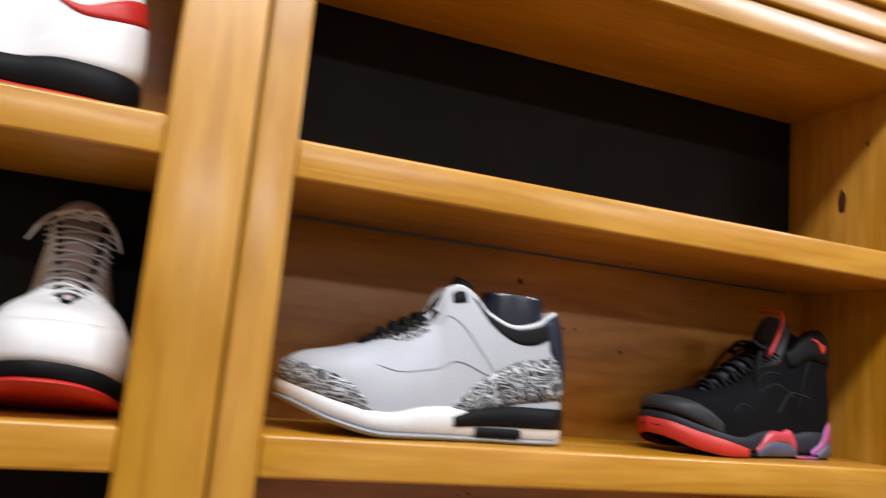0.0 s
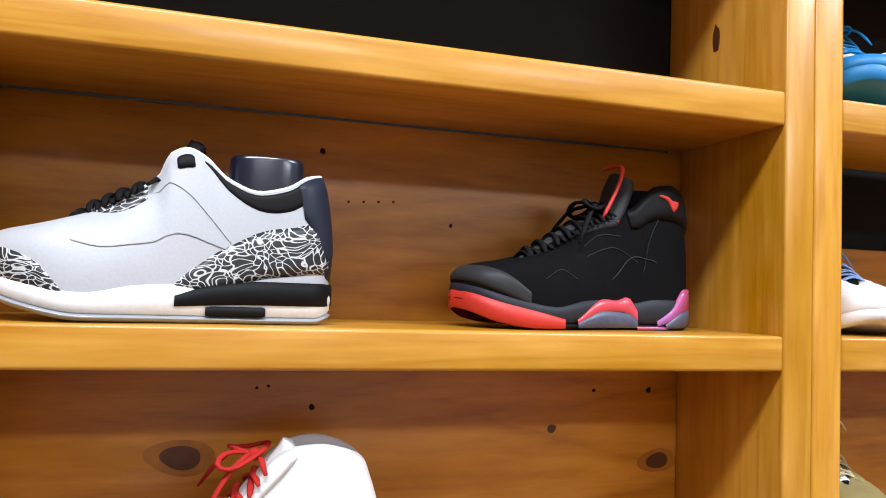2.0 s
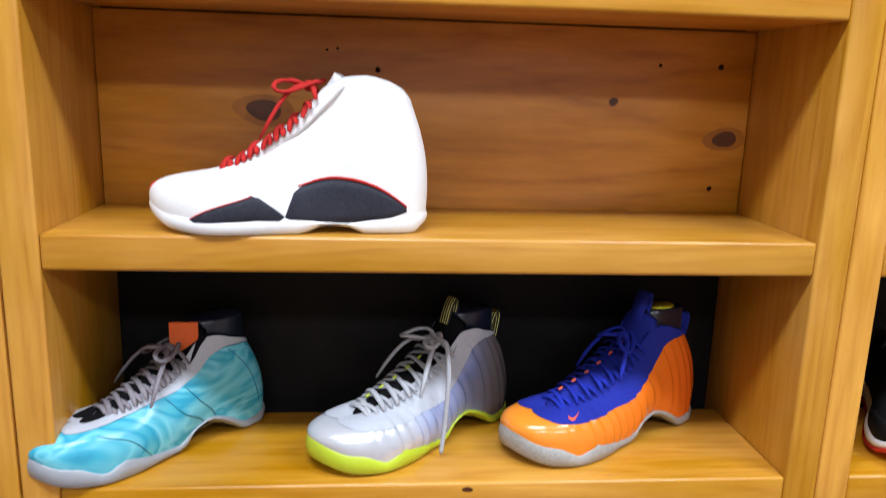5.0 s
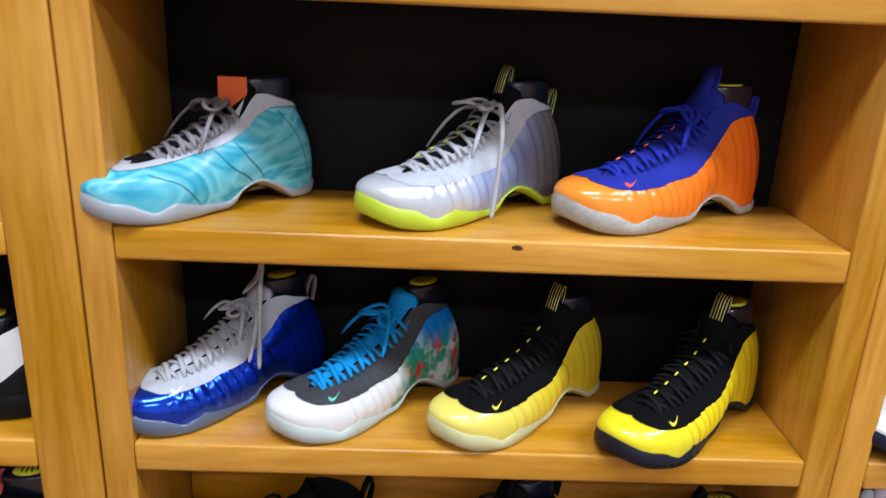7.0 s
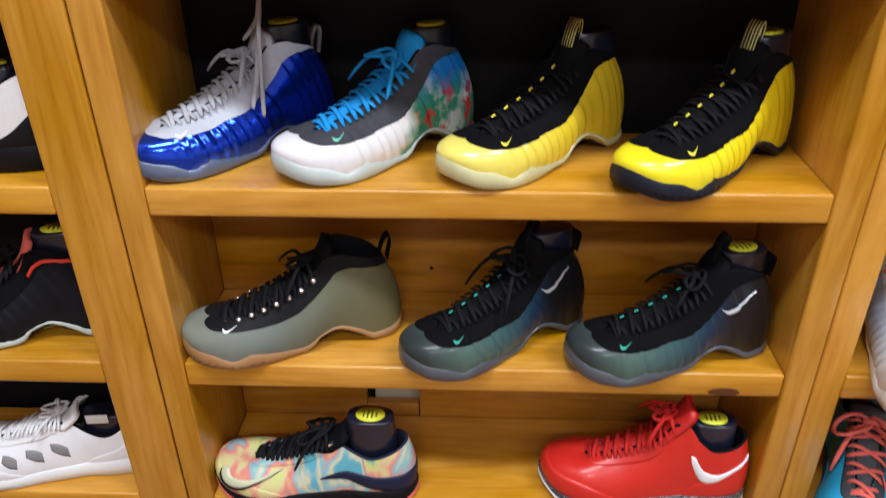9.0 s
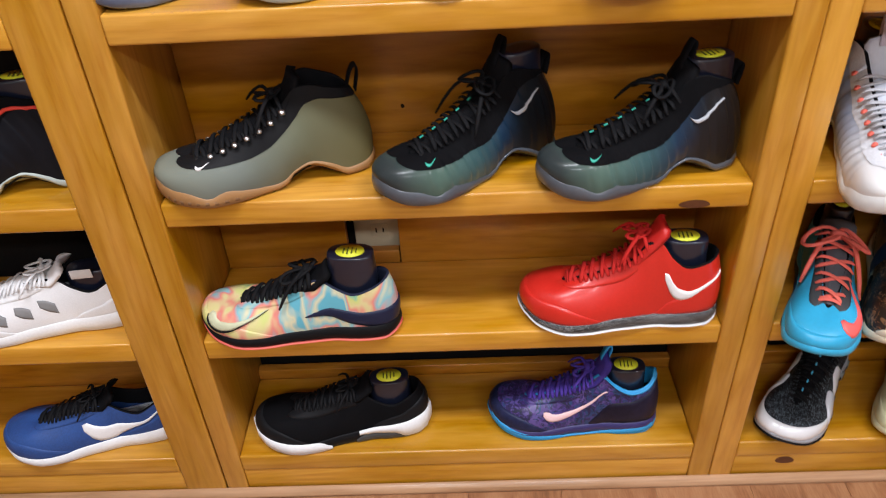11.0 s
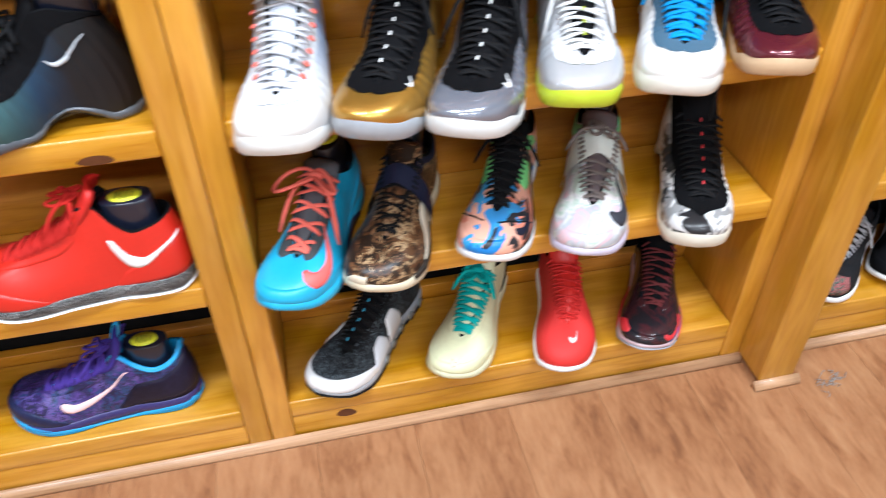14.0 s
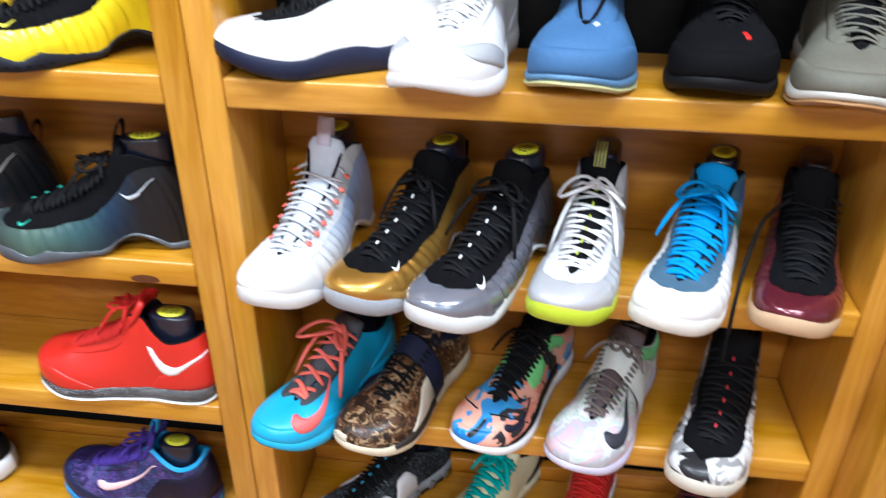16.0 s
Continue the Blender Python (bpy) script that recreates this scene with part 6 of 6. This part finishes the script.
sneaker("white sneaker with pale blue laces and black heel", (1.066, 0.698), -103, 6, "mid", 0.290, 1.0, 1.0, upper=M_WHITE, midsole=M_WHITE_RUBBER, tongue=M_BLACK_CLOTH, laces=fabric((0.20, 0.30, 0.55), "pale_blue_lace"), bow=0.8, form=False,
        bands=(("heel_panel", leather((0.22, 0.32, 0.50), "pale_blue_leather"), [(0.0, 0.0, 0.30), (0.15, 0.0, 0.22), (0.30, 0.0, 0.05)], 0.002, (1, -1)),))
sneaker("white and gold high-top with windowed strap", (1.062, 0.698), -100, 5, "high", 0.290, 1.0, 1.22, upper=plain("gold_metallic_leather", (0.42, 0.36, 0.16), 0.35, 0.1, 120.0, 0.1, metal=0.4), midsole=M_WHITE_RUBBER, tongue=M_WHITE, laces=fabric((0.60, 0.54, 0.36), "cream_lace"), bow=0.8, form=False,
        bands=(("ankle_strap", M_WHITE, [(0.0, 0.62, 1.0), (0.18, 0.62, 1.0), (0.34, 0.68, 1.0), (0.40, 0.72, 1.0)], 0.004, (1, -1)),))
sneaker("black and red high-top on the shelf beside the upright", (1.075, 0.690), -118, 4, "mid", 0.290, 1.0, 1.0, upper=M_BLACK_LEATHER, midsole=M_WHITE_RUBBER, outsole=RED, tongue=RED, laces=BLACK_LACE, bow=0.4, form=False)

# unit a: shoes along its upright
sneaker("white leather sneaker with red panel and black sole", (-0.300, 0.735), -178, 7, "high", 0.300, 1.0, 1.0, upper=M_WHITE, midsole=M_BLACK, outsole=RED, tongue=M_WHITE, laces=WHITE_LACE, bow=0.5, form=False, bands=(("side_panel", RED, [(0.0, 0.48, 0.80), (0.14, 0.46, 0.76), (0.28, 0.54, 0.66), (0.38, 0.60, 0.62)], 0.002, (1, -1)),))
sneaker("white high-top with clear lace cover, black sole and red tip", (-0.034, 0.688), -88, 6, "high", 0.290, 1.18, 1.38, upper=M_WHITE, midsole=M_BLACK, outsole=RED, tongue=leather((0.55, 0.45, 0.45), "pale_pink_tongue"), laces=WHITE_LACE, bow=0.7, form=True, sticker=False)
sneaker("white and black basketball sneaker with black sole", (-0.280, 0.742), -176, 3, "high", 0.295, 1.0, 1.0, upper=M_WHITE, midsole=M_BLACK, tongue=M_BLACK_CLOTH, laces=BLACK_LACE, bow=0.4, bands=(("heel_panel", M_BLACK_LEATHER, [(0.0, 0.0, 0.46), (0.12, 0.0, 0.40), (0.26, 0.0, 0.16), (0.32, 0.0, 0.04)], 0.002, (1, -1)),))
sneaker("black moulded sneaker with red collar piping and pale sole", (-0.262, 0.725), -168, 2, "foam", 0.295, 1.0, 1.0, upper=plain("satin_black_shell", (0.010, 0.011, 0.015), 0.45, 0.2, 60.0, 0.1), top=BLACK_NUBUCK, midsole=plain("pale_mint_sole", (0.46, 0.52, 0.48), 0.4), laces=BLACK_LACE, bow=0.5, tongue=CORAL_LACE, form=True,
        bands=(("collar_piping", rubber((0.75, 0.05, 0.03), "infrared_rubber"), [(0.06, 0.80, 0.86), (0.16, 0.86, 0.93), (0.28, 0.80, 0.86), (0.36, 0.70, 0.75)], 0.003, (1, -1)),))
GREY_BAR = plain("grey_bar", (0.20, 0.20, 0.20), 0.6)
knit_shoe = sneaker("white knit running shoe with three grey side bars", (-0.268, 0.735), -174, 1, "low", 0.298, 1.0, 1.1, upper=plain("white_knit", (0.74, 0.74, 0.74), 0.8, 0.08, 500.0, 0.3), midsole=plain("white_foam_midsole", (0.74, 0.74, 0.73), 0.5, 0.08, 300.0, 0.2), laces=WHITE_LACE, tongue=M_WHITE, bow=0.5, form=True, form_up=0.03, sticker=False,
        bands=tuple(("side_bar", GREY_BAR, [(q, 0.20, 0.40), (q + 0.025, 0.26, 0.50), (q + 0.05, 0.38, 0.54)], 0.0016, (1, -1)) for q in (0.42, 0.50, 0.58)))
part("paper_tag", box(0.050, 0.082, 0.0222, 0.0228, 0.092, 0.108, 0.0002, 1), plain("white_paper", (0.78, 0.78, 0.76), 0.8), knit_shoe, "small white paper tag")
sneaker("blue and black low-top with large white side mark", (-0.275, 0.725), -172, 0, "low", 0.300, 1.0, 1.1, upper=plain("cobalt_blue_knit", (0.016, 0.06, 0.22), 0.6, 0.3, 300.0, 0.2), midsole=M_WHITE_RUBBER, laces=BLACK_LACE, bow=0.4, mark=M_WHITE, mark_at=(0.10, 0.50, 0.05, 0.75), form=False)

# unit d: shoes on the lowest shelf
sneaker("black canvas low-top with floral toe and white sole", (1.914, 0.700), -142, 0, "low", 0.285, 1.0, 1.05, upper=fabric((0.016, 0.016, 0.018), "black_canvas"), midsole=M_WHITE_RUBBER, laces=GREY_LACE, bow=0.7, form=False,
        bands=(("floral_panel", patches([(0.02, 0.02, 0.02), (0.40, 0.06, 0.08), (0.06, 0.16, 0.12), (0.02, 0.02, 0.02), (0.50, 0.20, 0.20)], 90.0, name="dark_floral_print"), [(0.74, 0.10, 0.5), (0.86, 0.12, 0.7), (0.95, 0.14, 0.7)], 0.0012, (1, -1)),))
sneaker("black canvas low-top with white sole beside the floral one", (2.075, 0.700), -135, 0, "low", 0.285, 1.0, 1.05, upper=M_BLACK_CLOTH, midsole=M_WHITE_RUBBER, laces=WHITE_LACE, bow=0.5, form=False)


# ---- floor ----
def laminate_floor():
    """Boards running away from the shelves: the near ones single pieces, the rest joined."""
    fl = tagged(part("floor", box(-3.12, 5.12, -4.12, WALL + 0.12, -0.1, -0.0045, bevel=0), M_HOLE, smooth=False), "reddish-brown laminate plank floor", "floor", kind="structure")
    w, ln, north, south = 0.165, 1.22, WALL + 0.1, -4.1
    cut = {}

    def plank(x, y0, y1):
        size = round(y1 - y0, 4)
        if size not in cut:
            cut[size] = mesh_of(box(-w / 2 + 0.0002, w / 2 - 0.0002, 0.0002, size - 0.0002, -0.0042, 0.0, 0.0004, 1), FLOOR_WOOD, False)
        ob = new("plank", cut[size])
        ob.location = (x, y0, 0)
        ob.parent = fl

    for i in range(49):
        x = -3.1 + w * (i + 0.5)
        y = north
        step = ln * (0.25 + 0.25 * ((i * 3) % 4))
        while y > south + 0.01:
            plank(x, max(south, y - step), y)
            y -= step
            step = ln


laminate_floor()


def lint(x, y, s):
    """A wisp of grey lint on the floor."""
    rng = random.Random(s)
    bm = bmesh.new()
    for _ in range(26):
        p = Vector((rng.gauss(0, 0.018), rng.gauss(0, 0.008), 0.002))
        pts = [p.copy()]
        for _ in range(4):
            p = p + Vector((rng.uniform(-0.008, 0.008), rng.uniform(-0.006, 0.006), 0))
            pts.append(Vector((p.x, p.y, rng.uniform(0.0008, 0.004))))
        tube(bm, pts, 0.0007, 4)
    ob = part("lint", bm, M_LINT)
    ob.location = (x, y, 0)
    tagged(ob, "small wisp of grey lint on the laminate floor", "lint")


M_LINT = plain("grey_lint", (0.30, 0.27, 0.25), 0.9)
lint(0.90, 0.575, 3)
lint(1.93, 0.60, 5)
